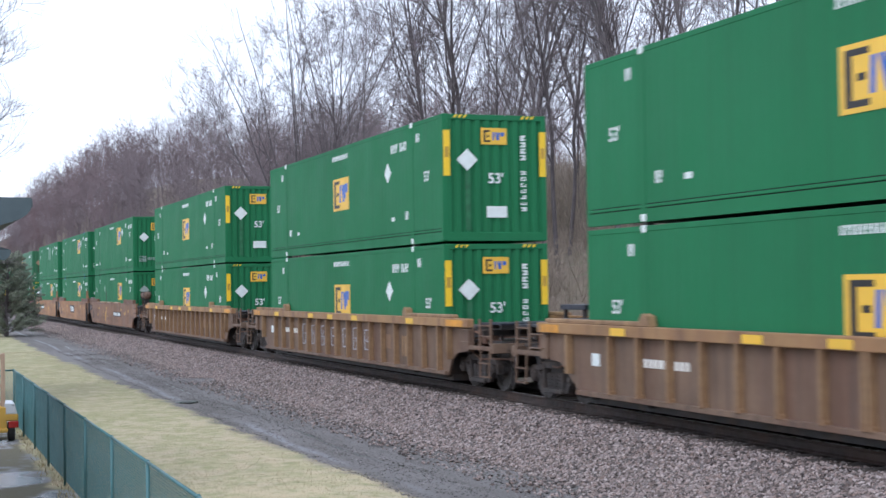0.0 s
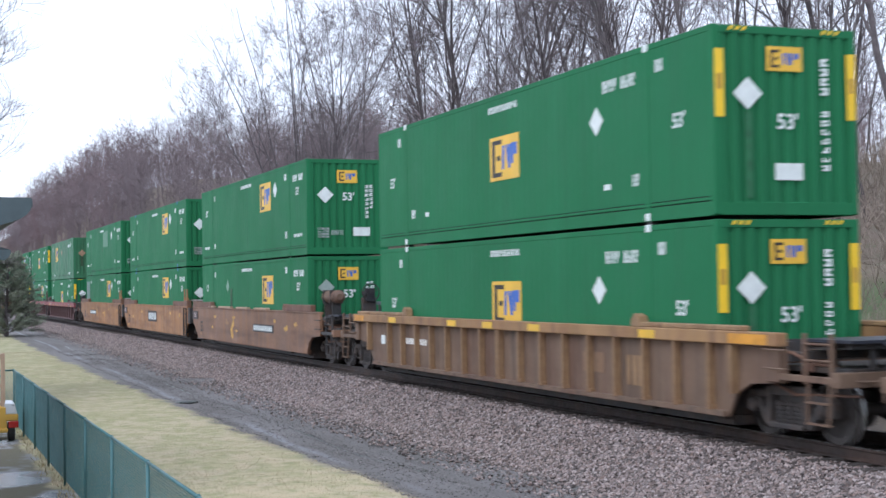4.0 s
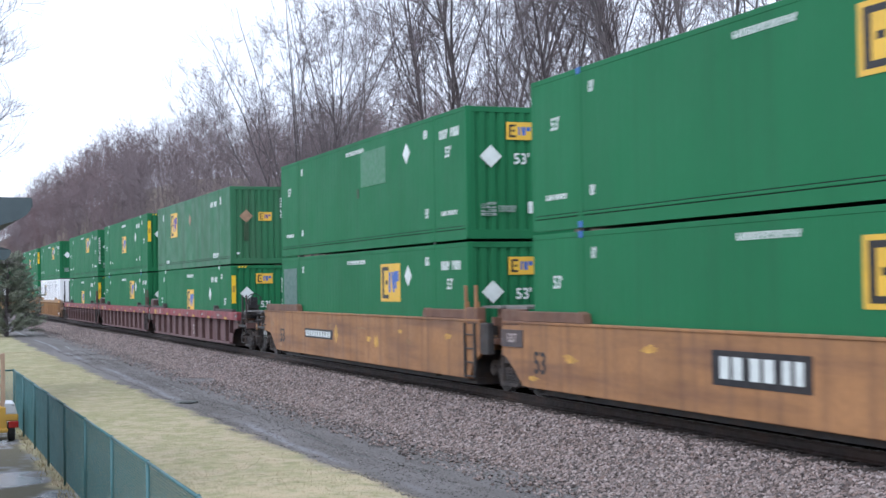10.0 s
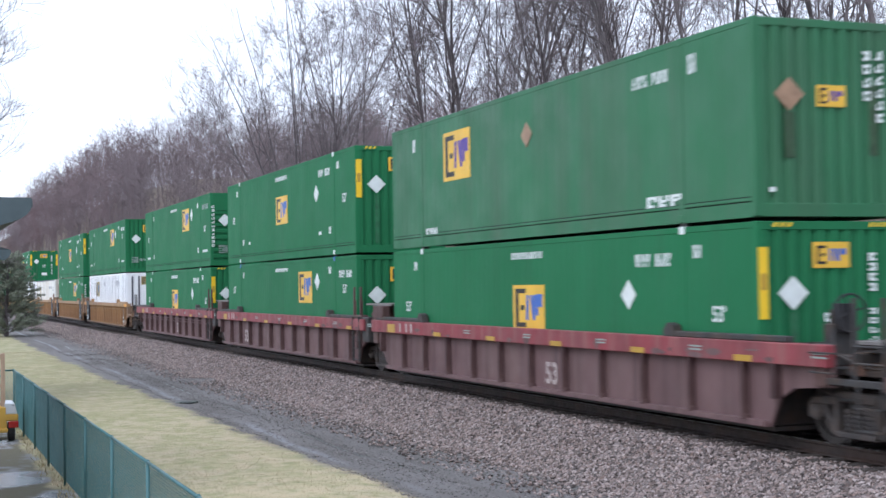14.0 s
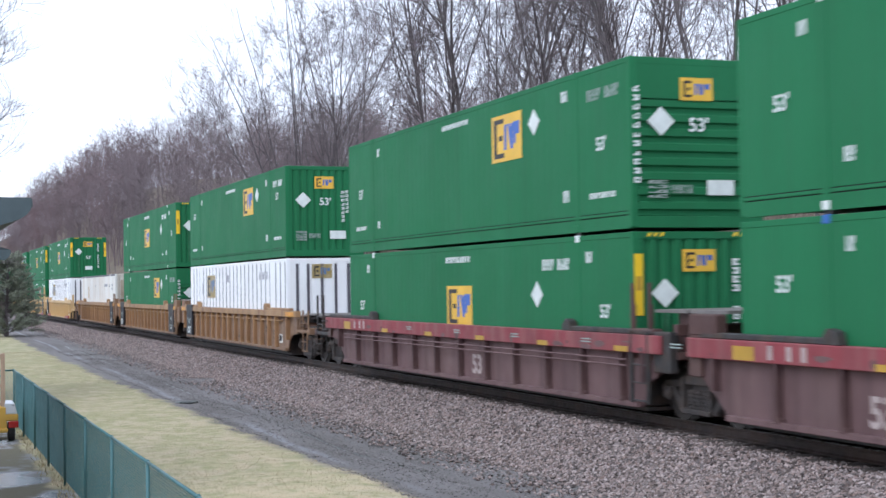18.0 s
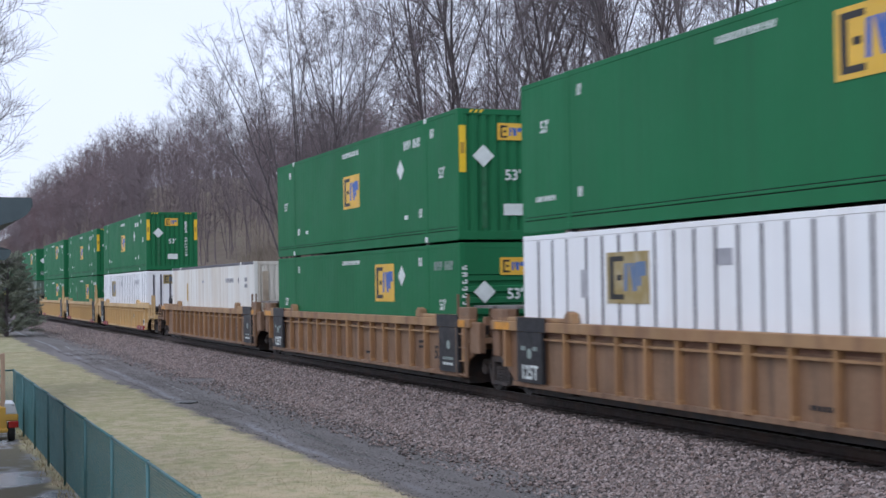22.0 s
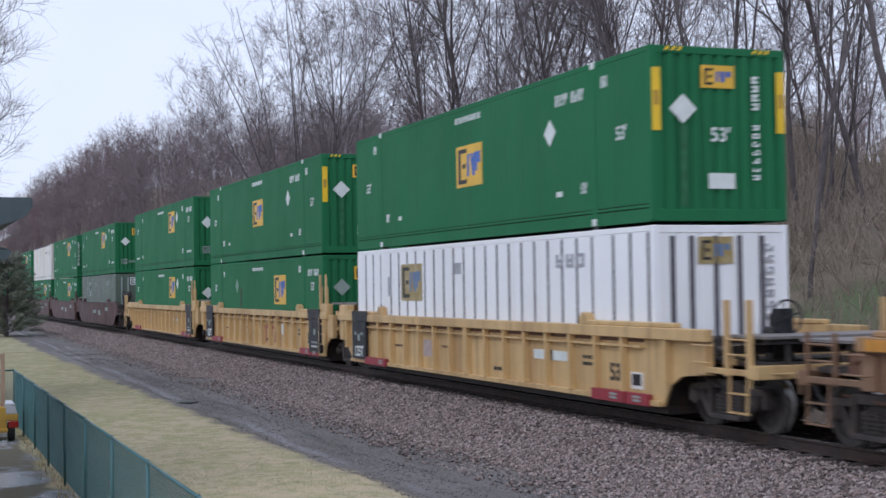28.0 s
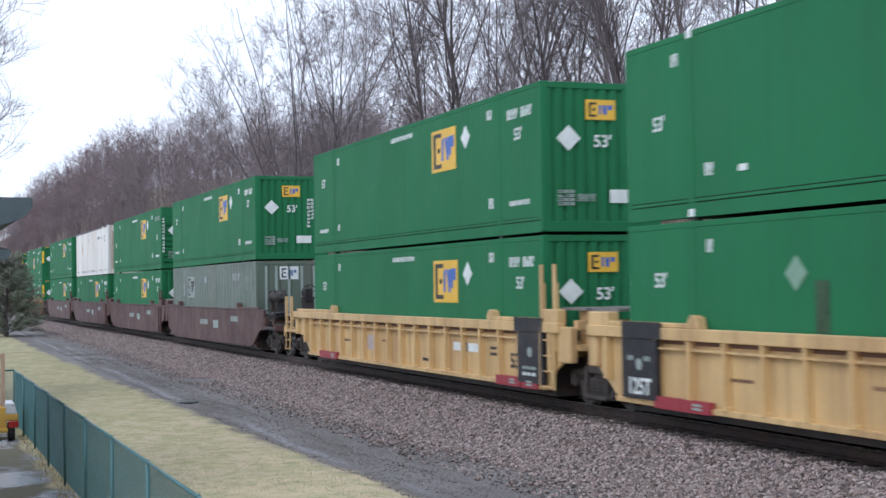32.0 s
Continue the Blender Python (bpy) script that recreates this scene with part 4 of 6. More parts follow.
        if style == "red" and rear_free:
            for z in (0.98, 0.88):
                bm = bmesh.new()
                tube(bm, (-LONG + 0.1, -1.52, z), (0.1, -1.52, z), 0.016, n=6)
                part("brake_pipe", bm, main, car)
    # raised plates over the ends and the guides beside them
    wing = {"rust": (top, top + 0.20), "red": (top, top + 0.09), "plum": (top, top + 0.06)}.get(style, (top, top + 0.08))
    wing_mat = {"red": DECK, "rust": RUST_DARK, "brown": RIB_BROWN, "tan": CHORD_TAN}.get(style, main)
    for x0, x1 in ((-2.25, 0.9), (xr + 0.3, -POSTS[1] + 0.25)):
        both("end_plate", (x0, min(x1, xf - 0.02), 1.31, 1.46, *wing), wing_mat, car, "", 0.015)
        gx = x0 if x0 > -10 else x1
        bm = bmesh.new()
        prism(bm, [(gx - 0.18, top), (gx + 0.18, top), (gx + 0.12, top + 0.18), (gx - 0.05, top + 0.22), (gx - 0.16, top + 0.12)], -1.48, -1.31)
        part("container_guide", bm, wing_mat, car, "", 0.012)
    end_section(car, 1, 0.0, main if style != "red" else CAR_PLUM, DECK, style, front_free)
    end_section(car, -1, -LONG, main if style != "red" else CAR_PLUM, DECK, style, rear_free)
    # markings
    y = -1.45
    if style in ("yellow", "tan"):
        if not front_free:
            boxed("capacity_panel", (-0.80, 0.36, -1.508, -1.424, low + 0.09, top - 0.2), CAR_BLACK, car, "black data panel")
            boxed("panel_cap", (-0.95, 0.36, -1.51, -1.495, top - 0.19, top + 0.085), CAR_BLACK, car)
            bar_text(car, -0.55, 0.10, -1.508, 0.50, 0.56, 3, MARK_WHITE)
            bar_text(car, -0.55, 0.10, -1.508, 0.62, 0.68, 4, MARK_GREY)
            bm = bmesh.new()
            tube(bm, (-0.22, -1.512, 0.95), (-0.22, -1.50, 0.95), 0.10, n=16)
            part("round_mark", bm, MARK_GREY, car)
        if not rear_free:
            x0 = -LONG + 0.1
            boxed("capacity_panel", (x0, x0 + 1.15, -1.508, -1.424, low + 0.09, top - 0.2), CAR_BLACK, car, "black data panel with white lettering")
            boxed("panel_cap", (x0, x0 + 1.3, -1.51, -1.495, top - 0.19, top + 0.085), CAR_BLACK, car)
            piece("capacity_mark", lettering("125T", 0.27, MARK_WHITE, "side", 0.010), car, (x0 + 0.58, -1.511, 0.55))
            bm = bmesh.new()
            tube(bm, (x0 + 0.58, -1.512, 0.92), (x0 + 0.58, -1.50, 0.92), 0.10, n=16)
            part("round_mark", bm, MARK_GREY, car)
            bar_text(car, x0 + 0.2, x0 + 0.42, -1.508, 0.98, 1.06, 2, MARK_GREY)
            bar_text(car, x0 + 0.75, x0 + 0.97, -1.508, 0.98, 1.06, 2, MARK_GREY)
        bar_text(car, -6.6, -6.05, -1.378, 0.51, 0.58, 5, CAR_BLACK)
        bar_text(car, -2.48, -2.0, -1.378, 0.80, 0.86, 4, CAR_BLACK)
        bar_text(car, -2.48, -2.0, -1.378, 0.92, 0.98, 4, CAR_BLACK)
        piece("size_number", lettering("53", 0.30, CAR_BLACK, "side", 0.010), car, (-1.24, -1.378, 0.72))
        boxed("data_plate", (-0.68, -0.27, -1.384, -1.365, 0.49, 0.77), OFFWHITE, car)
        boxed("data_plate", (-0.62, -0.33, -1.390, -1.384, 0.55, 0.74), CAR_BLACK, car)
    if style == "yellow":
        for x0, x1 in ((-1.92, -0.72), (-0.64, 0.10), (-LONG + 1.15, -LONG + 2.85)):
            boxed("red_stripe", (x0, x1, -1.507, -1.42, low - 0.02, low + 0.17), RED_TAPE, car, "dark red patch with white bars")
            bar_text(car, x1 - 0.50, x1 - 0.12, -1.511, low + 0.03, low + 0.07, 1, MARK_GREY)
            bar_text(car, x1 - 0.50, x1 - 0.12, -1.511, low + 0.09, low + 0.13, 1, MARK_GREY)
        if extras == "red_bars":
            boxed("notice_plate", (-4.58, -4.08, -1.378, -1.365, 0.76, 1.10), MARK_WHITE, car, "pale notice")
        else:
            boxed("notice_plate", (-10.84, -10.3, -1.378, -1.365, 0.62, 1.0), MARK_PINK, car, "pale notice")
            boxed("number_panel", (-4.6, -3.05, -1.378, -1.365, 0.83, 1.01), MARK_WHITE, car, "pale number panel")
            boxed("number_panel", (-4.05, -3.75, -1.384, -1.378, 0.82, 1.02), CAR_BLACK, car)
        bar_text(car, -12.9, -12.3, -1.378, 0.78, 0.83, 5, RUST_DARK, "faint_stencil")
        bar_text(car, -9.6, -9.1, -1.378, 0.86, 0.91, 4, RUST_DARK, "faint_stencil")
    if style in ("brown", "tan"):
        for a, b in ((xf - 1.25, xf - 0.25), (xr + 0.2, xr + 0.95)):
            boxed("end_mark", (a, b, -1.506, -1.498, top - 0.175, top - 0.03), END_ORANGE, car, "bright orange paint on the chord's end")
    if style == "brown":
        for x in (-2.1, -6.52, -8.83, -10.87, -14.94):
            boxed("reflector", (x, x + 0.52, -1.506, -1.498, top - 0.17, top - 0.04), LOGO_YELLOW, car, "yellow reflector strip")
        boxed("notice_plate", (-15.9, -15.6, -1.378, -1.365, 0.80, 1.02), MARK_WHITE, car)
        boxed("notice_plate", (-4.4, -3.6, -1.378, -1.365, 0.70, 1.05), CAR_TAN, car, "repainted patch")
        bar_text(car, -14.0, -12.5, -1.378, 0.86, 1.00, 9, OFFWHITE, "logo_mark", "worn pale painted bars")
        bar_text(car, -2.75, -2.15, -1.378, 0.55, 1.05, 3, RIB_BROWN)
    if style == "red":
        for x in (-0.33, -3.46, -6.59, -9.72, -12.85):
            boxed("reflector", (x, x + 0.46, -1.506, -1.498, top - 0.29, top - 0.20), DULL_YELLOW, car, "faded yellow reflector strip")
            bar_text(car, x + 1.9, x + 2.4, -1.506, top - 0.18, top - 0.155, 1, MARK_GREY)
            bar_text(car, x + 1.9, x + 2.4, -1.506, top - 0.13, top - 0.105, 1, MARK_GREY)
        rng = random.Random(4)
        for i in range(16):
            x, z, w = rng.uniform(-15.8, 0.6), rng.uniform(top - 0.27, top - 0.12), rng.uniform(0.05, 0.28)
            h = rng.uniform(0.03, 0.10)
            bm = bmesh.new()
            prism(bm, [(x + w * rng.uniform(0.7, 1.0) * math.cos(a * 0.8976), z + h * rng.uniform(0.4, 1.0) * math.sin(a * 0.8976)) for a in range(7)], -1.5035, -1.499)
            part("paint_chip", bm, CAR_MAROON, car, "flaked paint")
        for x in (-14.4, -14.75, -15.2):
            bar_text(car, x, x + 0.16, -1.506, top - 0.25, top - 0.05, 1, MARK_PINK, "tally_mark")
        boxed("reflector", (-16.1, -15.55, -1.506, -1.498, top - 0.28, top - 0.08), DULL_YELLOW, car, "faded yellow reflector strip")
        piece("size_number", lettering("53", 0.40, MARK_PINK, "side", 0.014), car, (-6.82 if front_free or rear_free else -12.88, -1.378, 0.56))
    if style == "rust":
        rng = random.Random(len(extras))
        spots = {"number_front": ((-9.64, 1.18, 0.28, 0.06), (-9.87, 0.97, 0.26, 0.09), (-10.05, 0.66, 0.22, 0.20), (-9.3, 0.72, 0.24, 0.07), (-12.9, 1.19, 0.24, 0.05), (-13.5, 0.76, 0.16, 0.06), (-10.8, 1.02, 0.25, 0.10), (-3.6, 1.18, 0.25, 0.06), (-2.1, 0.95, 0.2, 0.09)),
                 "nameplate": ((-3.2, 1.17, 0.26, 0.06), (-5.2, 0.95, 0.2, 0.12), (-11.3, 1.18, 0.26, 0.06), (-14.2, 0.9, 0.3, 0.07), (-1.2, 1.1, 0.22, 0.08))}
        ends = ((-0.85, 1.12, 0.24, 0.09), (-16.9, 1.12, 0.22, 0.08), (-15.9, 0.45, 0.3, 0.05))
        for x, z, w, h in ends + spots.get(extras, ((-10.13, 1.15, 0.2, 0.05), (-7.2, 1.16, 0.4, 0.045), (-6.6, 0.89, 0.25, 0.06), (-4.1, 1.17, 0.24, 0.05), (-3.5, 0.93, 0.2, 0.06), (-6.0, 0.83, 0.2, 0.20), (-9.5, 0.98, 0.2, 0.2), (-16.9, 1.1, 0.2, 0.06))):
            bm = bmesh.new()
            for k in range(3):
                u, v = x + w * rng.uniform(-0.5, 0.5), z + h * rng.uniform(-0.7, 0.7)
                p, q = w * rng.uniform(0.6, 1.1), h * rng.uniform(0.5, 1.2)
                y1 = -1.4525 - 0.001 * k
                prism(bm, [(u + p * rng.uniform(0.35, 1.1) * math.cos(a * 0.4488), v + q * rng.uniform(0.35, 1.1) * math.sin(a * 0.4488)) for a in range(14)], y1, -1.448)
            part("paint_patch", bm, PATCH_ORANGE if rng.random() < 0.7 else RIB_TAN, car, "worn orange-yellow paint")
        piece("size_number", lettering("53", 0.42, CAR_BLACK, "side", 0.010), car, (-15.6, -1.452, 0.73))
        if extras == "number_front":
            for a, b in ((-14.1, -13.3), (-12.3, -10.25), (-9.2, -7.5), (-6.4, -4.6)):
                boxed("step_plate", (a, b, -1.47, -1.33, top, top + 0.06), PLATE_TAN, car, "pale tan raised plate", 0.01)
    if style == "plum":
        bar_text(car, -9.2, -7.6, -1.456, 0.85, 1.05, 6, MARK_GREY)
        bar_text(car, -6.6, -5.2, -1.456, 0.75, 1.05, 1, MARK_GREY, "worn_emblem")
        bar_text(car, -3.4, -2.2, -1.456, 1.05, 1.25, 5, MARK_GREY)
    for kind in extras.split():
        if kind == "nameplate":
            boxed("name_plate", (-9.42, -6.91, -1.458, -1.448, 0.72, 1.24), CAR_BLACK, car, "black plate with white bars")
            for a, b in ((-9.2, -8.95), (-8.85, -8.6), (-8.4, -8.15), (-8.05, -7.8), (-7.6, -7.4), (-7.3, -7.1)):
                boxed("plate_bar", (a, b, -1.462, -1.457, 0.82, 1.15), MARK_WHITE, car)
        if kind in ("number_front", "number_rear"):
            x0 = -6.6 if kind == "number_front" else -12.85
            boxed("number_plate_panel", (x0, x0 + 2.9, -1.458, -1.448, 0.77, 1.04), CAR_BLACK, car, "black plate with white bars")
            bar_text(car, x0 + 0.12, x0 + 2.78, -1.460, 0.82, 0.99, 10, MARK_WHITE)
        if kind == "red_bars":
            # a long bar on two legs and a pair of slanted bars
            for shape in ([(-6.95, 0.90), (-5.62, 0.90), (-5.60, 1.03), (-6.95, 1.03)], [(-6.78, 0.42), (-6.62, 0.42), (-6.60, 0.90), (-6.74, 0.90)],
                          [(-6.02, 0.44), (-5.86, 0.44), (-5.82, 0.90), (-5.98, 0.90)], [(-5.54, 0.46), (-5.38, 0.46), (-5.28, 1.02), (-5.44, 1.02)],
                          [(-5.24, 0.46), (-5.08, 0.46), (-4.98, 1.02), (-5.14, 1.02)]):
                bm = bmesh.new()
                prism(bm, shape, -1.378, -1.365)
                part("painted_bar", bm, FADED_RED, car, "faded red painted bar")
        if kind == "scrawl":
            # angular chalk outlines, one in each bay
            rng = random.Random(5)
            for b in (11.8, 10.8, 9.75, 8.7, 7.55, 6.6, 5.57):
                w, h = rng.uniform(0.13, 0.19), rng.uniform(0.24, 0.32)
                loop = [(w, h), (-w, h * 0.92), (-w * 0.9, -h), (w * 0.9, -h * 0.94), (w, rng.uniform(-0.3, 0.1) * h), (rng.uniform(-0.5, 0.3) * w, rng.uniform(-0.2, 0.2) * h)]
                loop += [(w * 0.8, h * rng.uniform(0.2, 0.6))] if rng.random() < 0.5 else []
                bm = bmesh.new()
                for p, q in zip(loop, loop[1:]):
                    tube(bm, (p[0] - b, -1.372, p[1] + 0.86), (q[0] - b, -1.372, q[1] + 0.86), 0.015, n=4)
                part("paint_scrawl", bm, MARK_STEEL, car, "pale scrawled paint mark")
    if front_free:
        add_truck(car, {"brown": 1.42, "red": 1.92}.get(style, 1.74))
    if rear_free:
        add_truck(car, -LONG - 2.0)
    else:
        add_truck(car, -LONG - 1.70)
    return car


# ---------------------------------------------------------------- the train
# metres that the train has gone, second by second, counted from its place at 28 s
RUN = (-243.69, -234.95, -226.19, -217.48, -208.83, -200.16, -191.48, -182.72, -173.99, -165.26, -156.49, -147.68, -138.91, -130.18, -121.45, -112.71,
       -103.92, -95.15, -86.41, -77.69, -68.96, -60.29, -51.66, -43.14, -34.65, -26.10, -17.45, -8.69, 0.04, 8.76, 17.44, 26.18, 34.95)


def run(t):
    k = min(31, int(t))
    return RUN[k] + (RUN[k + 1] - RUN[k]) * (t - k)


STYLE_LABELS = {
    "striped": "green corrugated shipping container with yellow corner stripes",
    "striped_low": "green corrugated shipping container with yellow corner stripes and white post castings",
    "newer": "plain green shipping container with yellow panel and white placard",
    "blue_posts": "plain green shipping container with blue post castings",
    "faded": "green shipping container with faded grey diamond placards",
    "no_logo": "green shipping container without a side panel, partly repainted",
    "patched": "green shipping container with dark repainted patch at one end",
    "old": "faded old green container with brown weathered placards",
    "slats": "green shipping container with level ribs on its end",
    "white": "white shipping container with dark upright joints",
    "grey": "grey-green shipping container with pale upright joints",
    "plain": "dirty plain white shipping container with rusty stains",
}
CAR_LABELS = {
    "brown": "weathered brown ribbed well car with yellow reflectors",
    "rust": "smooth rusty-orange well car with worn yellow patches",
    "red": "dusty maroon ribbed well car with faded red top chord",
    "tan": "dirty tan ribbed well car with black end panels",
    "yellow": "clean yellow ribbed well car with red reflective patches",
    "plum": "dark maroon smooth-sided well car with tapered ends",
}
# front end, car, free front end, free rear end, extras, lower box, upper box
CONSIST = [
    (257.50, "brown", 1, 1, "", "striped_low", "striped", 0.30),
    (234.10, "brown", 1, 1, "scrawl", "striped_low", "striped", 0.30),
    (210.80, "brown", 1, 1, "", "striped_low", "striped", 0.30),
    (187.62, "rust", 1, 0, "number_front", "faded", "newer", 0.30),
    (167.96, "rust", 0, 0, "nameplate", "blue_posts", "blue_posts", 0.30),
    (148.35, "rust", 0, 1, "number_rear", "patched", "no_logo", 0.30),
    (124.50, "red", 1, 0, "", "striped_low", "old", 0.22),
    (105.20, "red", 0, 0, "", "blue_posts", "striped", 0.22),
    (85.75, "red", 0, 1, "", "striped_low", "slats", 0.22),
    (62.65, "tan", 1, 0, "", "white", "newer", 0.30),
    (43.05, "tan", 0, 0, "", "slats", "striped", 0.30),
    (23.45, "tan", 0, 1, "", "plain", "", 0.30),
    (0.00, "yellow", 1, 0, "", "white", "striped", 0.30),
    (-19.60, "yellow", 0, 0, "red_bars", "faded", "striped", 0.30),
    (-39.20, "yellow", 0, 1, "", "newer", "newer", 0.30),
    (-62.90, "plum", 1, 0, "", "grey", "newer", 0.30),
    (-82.20, "plum", 0, 0, "", "newer", "slats", 0.30),
    (-101.10, "plum", 0, 0, "", "newer", "plain", 0.30),
    (-120.30, "plum", 0, 1, "", "newer", "newer", 0.30),
    (-144.00, "brown", 1, 1, "", "striped_low", "striped", 0.30),
    (-167.40, "brown", 1, 1, "", "striped_low", "striped", 0.30),
]
TRAIN = []
BOXES, CARS, BELOW, LOCKED = {}, {}, [], []
bm = bmesh.new()
box(bm, -0.08, 0.08, 0.0, 0.14, 0.0, 0.07)
LOCK = mesh_of("stacking_lock", bm, DECK, 0.012)


def placed(store, key, build, m):
    if key not in store:
        store[key] = build()
        store[key].matrix_basis = m
        return store[key]
    return copy_thing(store[key], m)


for front, style, ff, rf, extras, lower, upper, floor in CONSIST:
    car = placed(CARS, (style, ff, rf, extras), lambda: well_car(style, ff, rf, CAR_LABELS[style], extras), pose(front + run(0), 0, 0))
    TRAIN.append((car, front, 0.0))
    for kind, z in ((lower, floor), (upper, floor + TALL + 0.07)):
        if kind:
            if z > 2:
                LOCKED.append(BELOW[-1])
            b = placed(BOXES, kind, lambda: container(kind, STYLE_LABELS[kind]), pose(front + run(0), 0, z))
            BELOW.append(b)
            TRAIN.append((b, front, z))

# locks between the two boxes of each stack
for b in LOCKED:
    for x, y in ((-POSTS[0], -HALF + 0.02), (-POSTS[1], -HALF + 0.02), (-POSTS[0], HALF - 0.16), (-POSTS[1], HALF - 0.16)):
        piece("stacking_lock", LOCK, b, (x, y, TALL))


# ---------------------------------------------------------------- ground and track
def smooth(a, b, v):
    u = min(1.0, max(0.0, (v - a) / (b - a)))
    return u * u * (3 - 2 * u)


def ground_z(x, y):
    """Level ground before the track, an embankment and a wooded hill behind it."""
    z = -0.85 + 0.0055 * max(0.0, -x - 20.0) * (1 - 0.6 * smooth(60, 160, -x))
    if y > 3.0:
        z += 16.0 * smooth(140, 300, -x) * smooth(6, 33, y) + 1.2 * smooth(3.2, 6.5, y) + 3.6 * smooth(5.0, 20.0, y) + 6.0 * smooth(17.0, 52.0, y) + 6.0 * smooth(60, 200, y)
    z += 9.0 * smooth(435, 520, -x) * (1 - smooth(5, 45, y))
    bumps = 0.05 * noise.noise((x * 0.35, y * 0.35, 0)) + 0.02 * noise.noise((x * 1.3, y * 1.3, 3))
    if y > 4:
        bumps *= 1 + 4 * smooth(4, 12, y)
    # shallow wheel ruts in the service path
    if -5.9 < y < -3.5:
        bumps -= 0.035 * math.exp(-((y + 4.35) / 0.22) ** 2) + 0.035 * math.exp(-((y + 5.45) / 0.22) ** 2)
    return z + bumps


def axis_steps(spans):
    out = []
    for a, b, s in spans:
        n = max(1, round((b - a) / s))
        out += [a + (b - a) * i / n for i in range(n)]
    return out + [spans[-1][1]]


GROUND = mat("ground_soil", (0.13, 0.10, 0.075), 0.95, vary=0.25, scale=0.4, bump=0.012, bump_scale=14)
gt = GROUND.node_tree
gn = gt.nodes
g_bsdf = gn["Principled BSDF"]
for link in list(gt.links):
    if link.to_node == g_bsdf and link.to_socket.name in ("Base Color", "Roughness"):
        gt.links.remove(link)


def g_math(op, a, b=None, c=None, clamp=False):
    q = gn.new("ShaderNodeMath")
    q.operation, q.use_clamp = op, clamp
    for i, v in enumerate((a, b, c)):
        if v is None:
            continue
        if isinstance(v, (int, float)):
            q.inputs[i].default_value = v
        else:
            gt.links.new(v, q.inputs[i])
    return q.outputs[0]


def g_range(v, a, b, lo=0.0, hi=1.0):
    q = gn.new("ShaderNodeMapRange")
    q.interpolation_type = "SMOOTHSTEP"
    gt.links.new(v, q.inputs[0])
    for i, k in enumerate((a, b, lo, hi)):
        q.inputs[i + 1].default_value = k
    return q.outputs[0]


def g_mix(f, a, b):
    q = gn.new("ShaderNodeMix")
    q.data_type = "RGBA"
    gt.links.new(f, q.inputs[0])
    for i, v in ((6, a), (7, b)):
        if isinstance(v, tuple):
            q.inputs[i].default_value = (*v, 1)
        else:
            gt.links.new(v, q.inputs[i])
    return q.outputs[2]


g_co = gn.new("ShaderNodeTexCoord")
g_sep = gn.new("ShaderNodeSeparateXYZ")
gt.links.new(g_co.outputs["Object"], g_sep.inputs[0])


def g_noise(scale, detail=5.0, stretch=None):
    q = gn.new("ShaderNodeTexNoise")
    q.inputs["Scale"].default_value, q.inputs["Detail"].default_value = scale, detail
    if stretch:
        mp = gn.new("ShaderNodeMapping")
        mp.inputs["Scale"].default_value = stretch
        gt.links.new(g_co.outputs["Object"], mp.inputs[0])
        gt.links.new(mp.outputs[0], q.inputs["Vector"])
    else:
        gt.links.new(g_co.outputs["Object"], q.inputs["Vector"])
    return q.outputs[0]


g_y = g_math("ADD", g_sep.outputs[1], g_math("MULTIPLY", g_math("SUBTRACT", g_noise(0.7, 7.0), 0.5), 1.3))
g_edge = g_math("SUBTRACT", g_y, g_math("MULTIPLY", g_math("ADD", g_math("MAXIMUM", g_sep.outputs[0], -45.0), 17.0), 0.0155))
lawn = g_mix(g_range(g_noise(1.5, 7.0), 0.36, 0.64), (0.47, 0.390, 0.265), (0.300, 0.295, 0.145))
lawn = g_mix(g_range(g_noise(5.0, 5.0), 0.42, 0.75), lawn, (0.46, 0.385, 0.26))
lawn = g_mix(g_range(g_noise(4.0, 7.0), 0.48, 0.70, 0.0, 0.75), lawn, (0.225, 0.235, 0.105))
lawn = g_mix(g_math("MULTIPLY", g_range(g_sep.outputs[0], -8.0, -40.0, 0.0, 0.75), g_range(g_noise(2.2, 6.0), 0.33, 0.62)), lawn, (0.235, 0.225, 0.105))
lawn = g_mix(g_math("MULTIPLY", g_range(g_sep.outputs[0], -14.0, 2.0, 0.0, 0.8), g_range(g_noise(3.1, 7.0), 0.36, 0.62)), lawn, (0.52, 0.42, 0.27))
lawn = g_mix(g_range(g_noise(60.0, 3.0), 0.5, 0.9, 0.0, 0.7), lawn, (0.26, 0.24, 0.13))
g_track = g_math("ADD", g_sep.outputs[1], g_math("MULTIPLY", g_math("SUBTRACT", g_noise(0.6, 5.0, (0.3, 1, 1)), 0.5), 0.55))


def g_band(centre, half):
    return g_range(g_math("ABSOLUTE", g_math("SUBTRACT", g_track, centre)), 0.0, half, 1.0, 0.0)


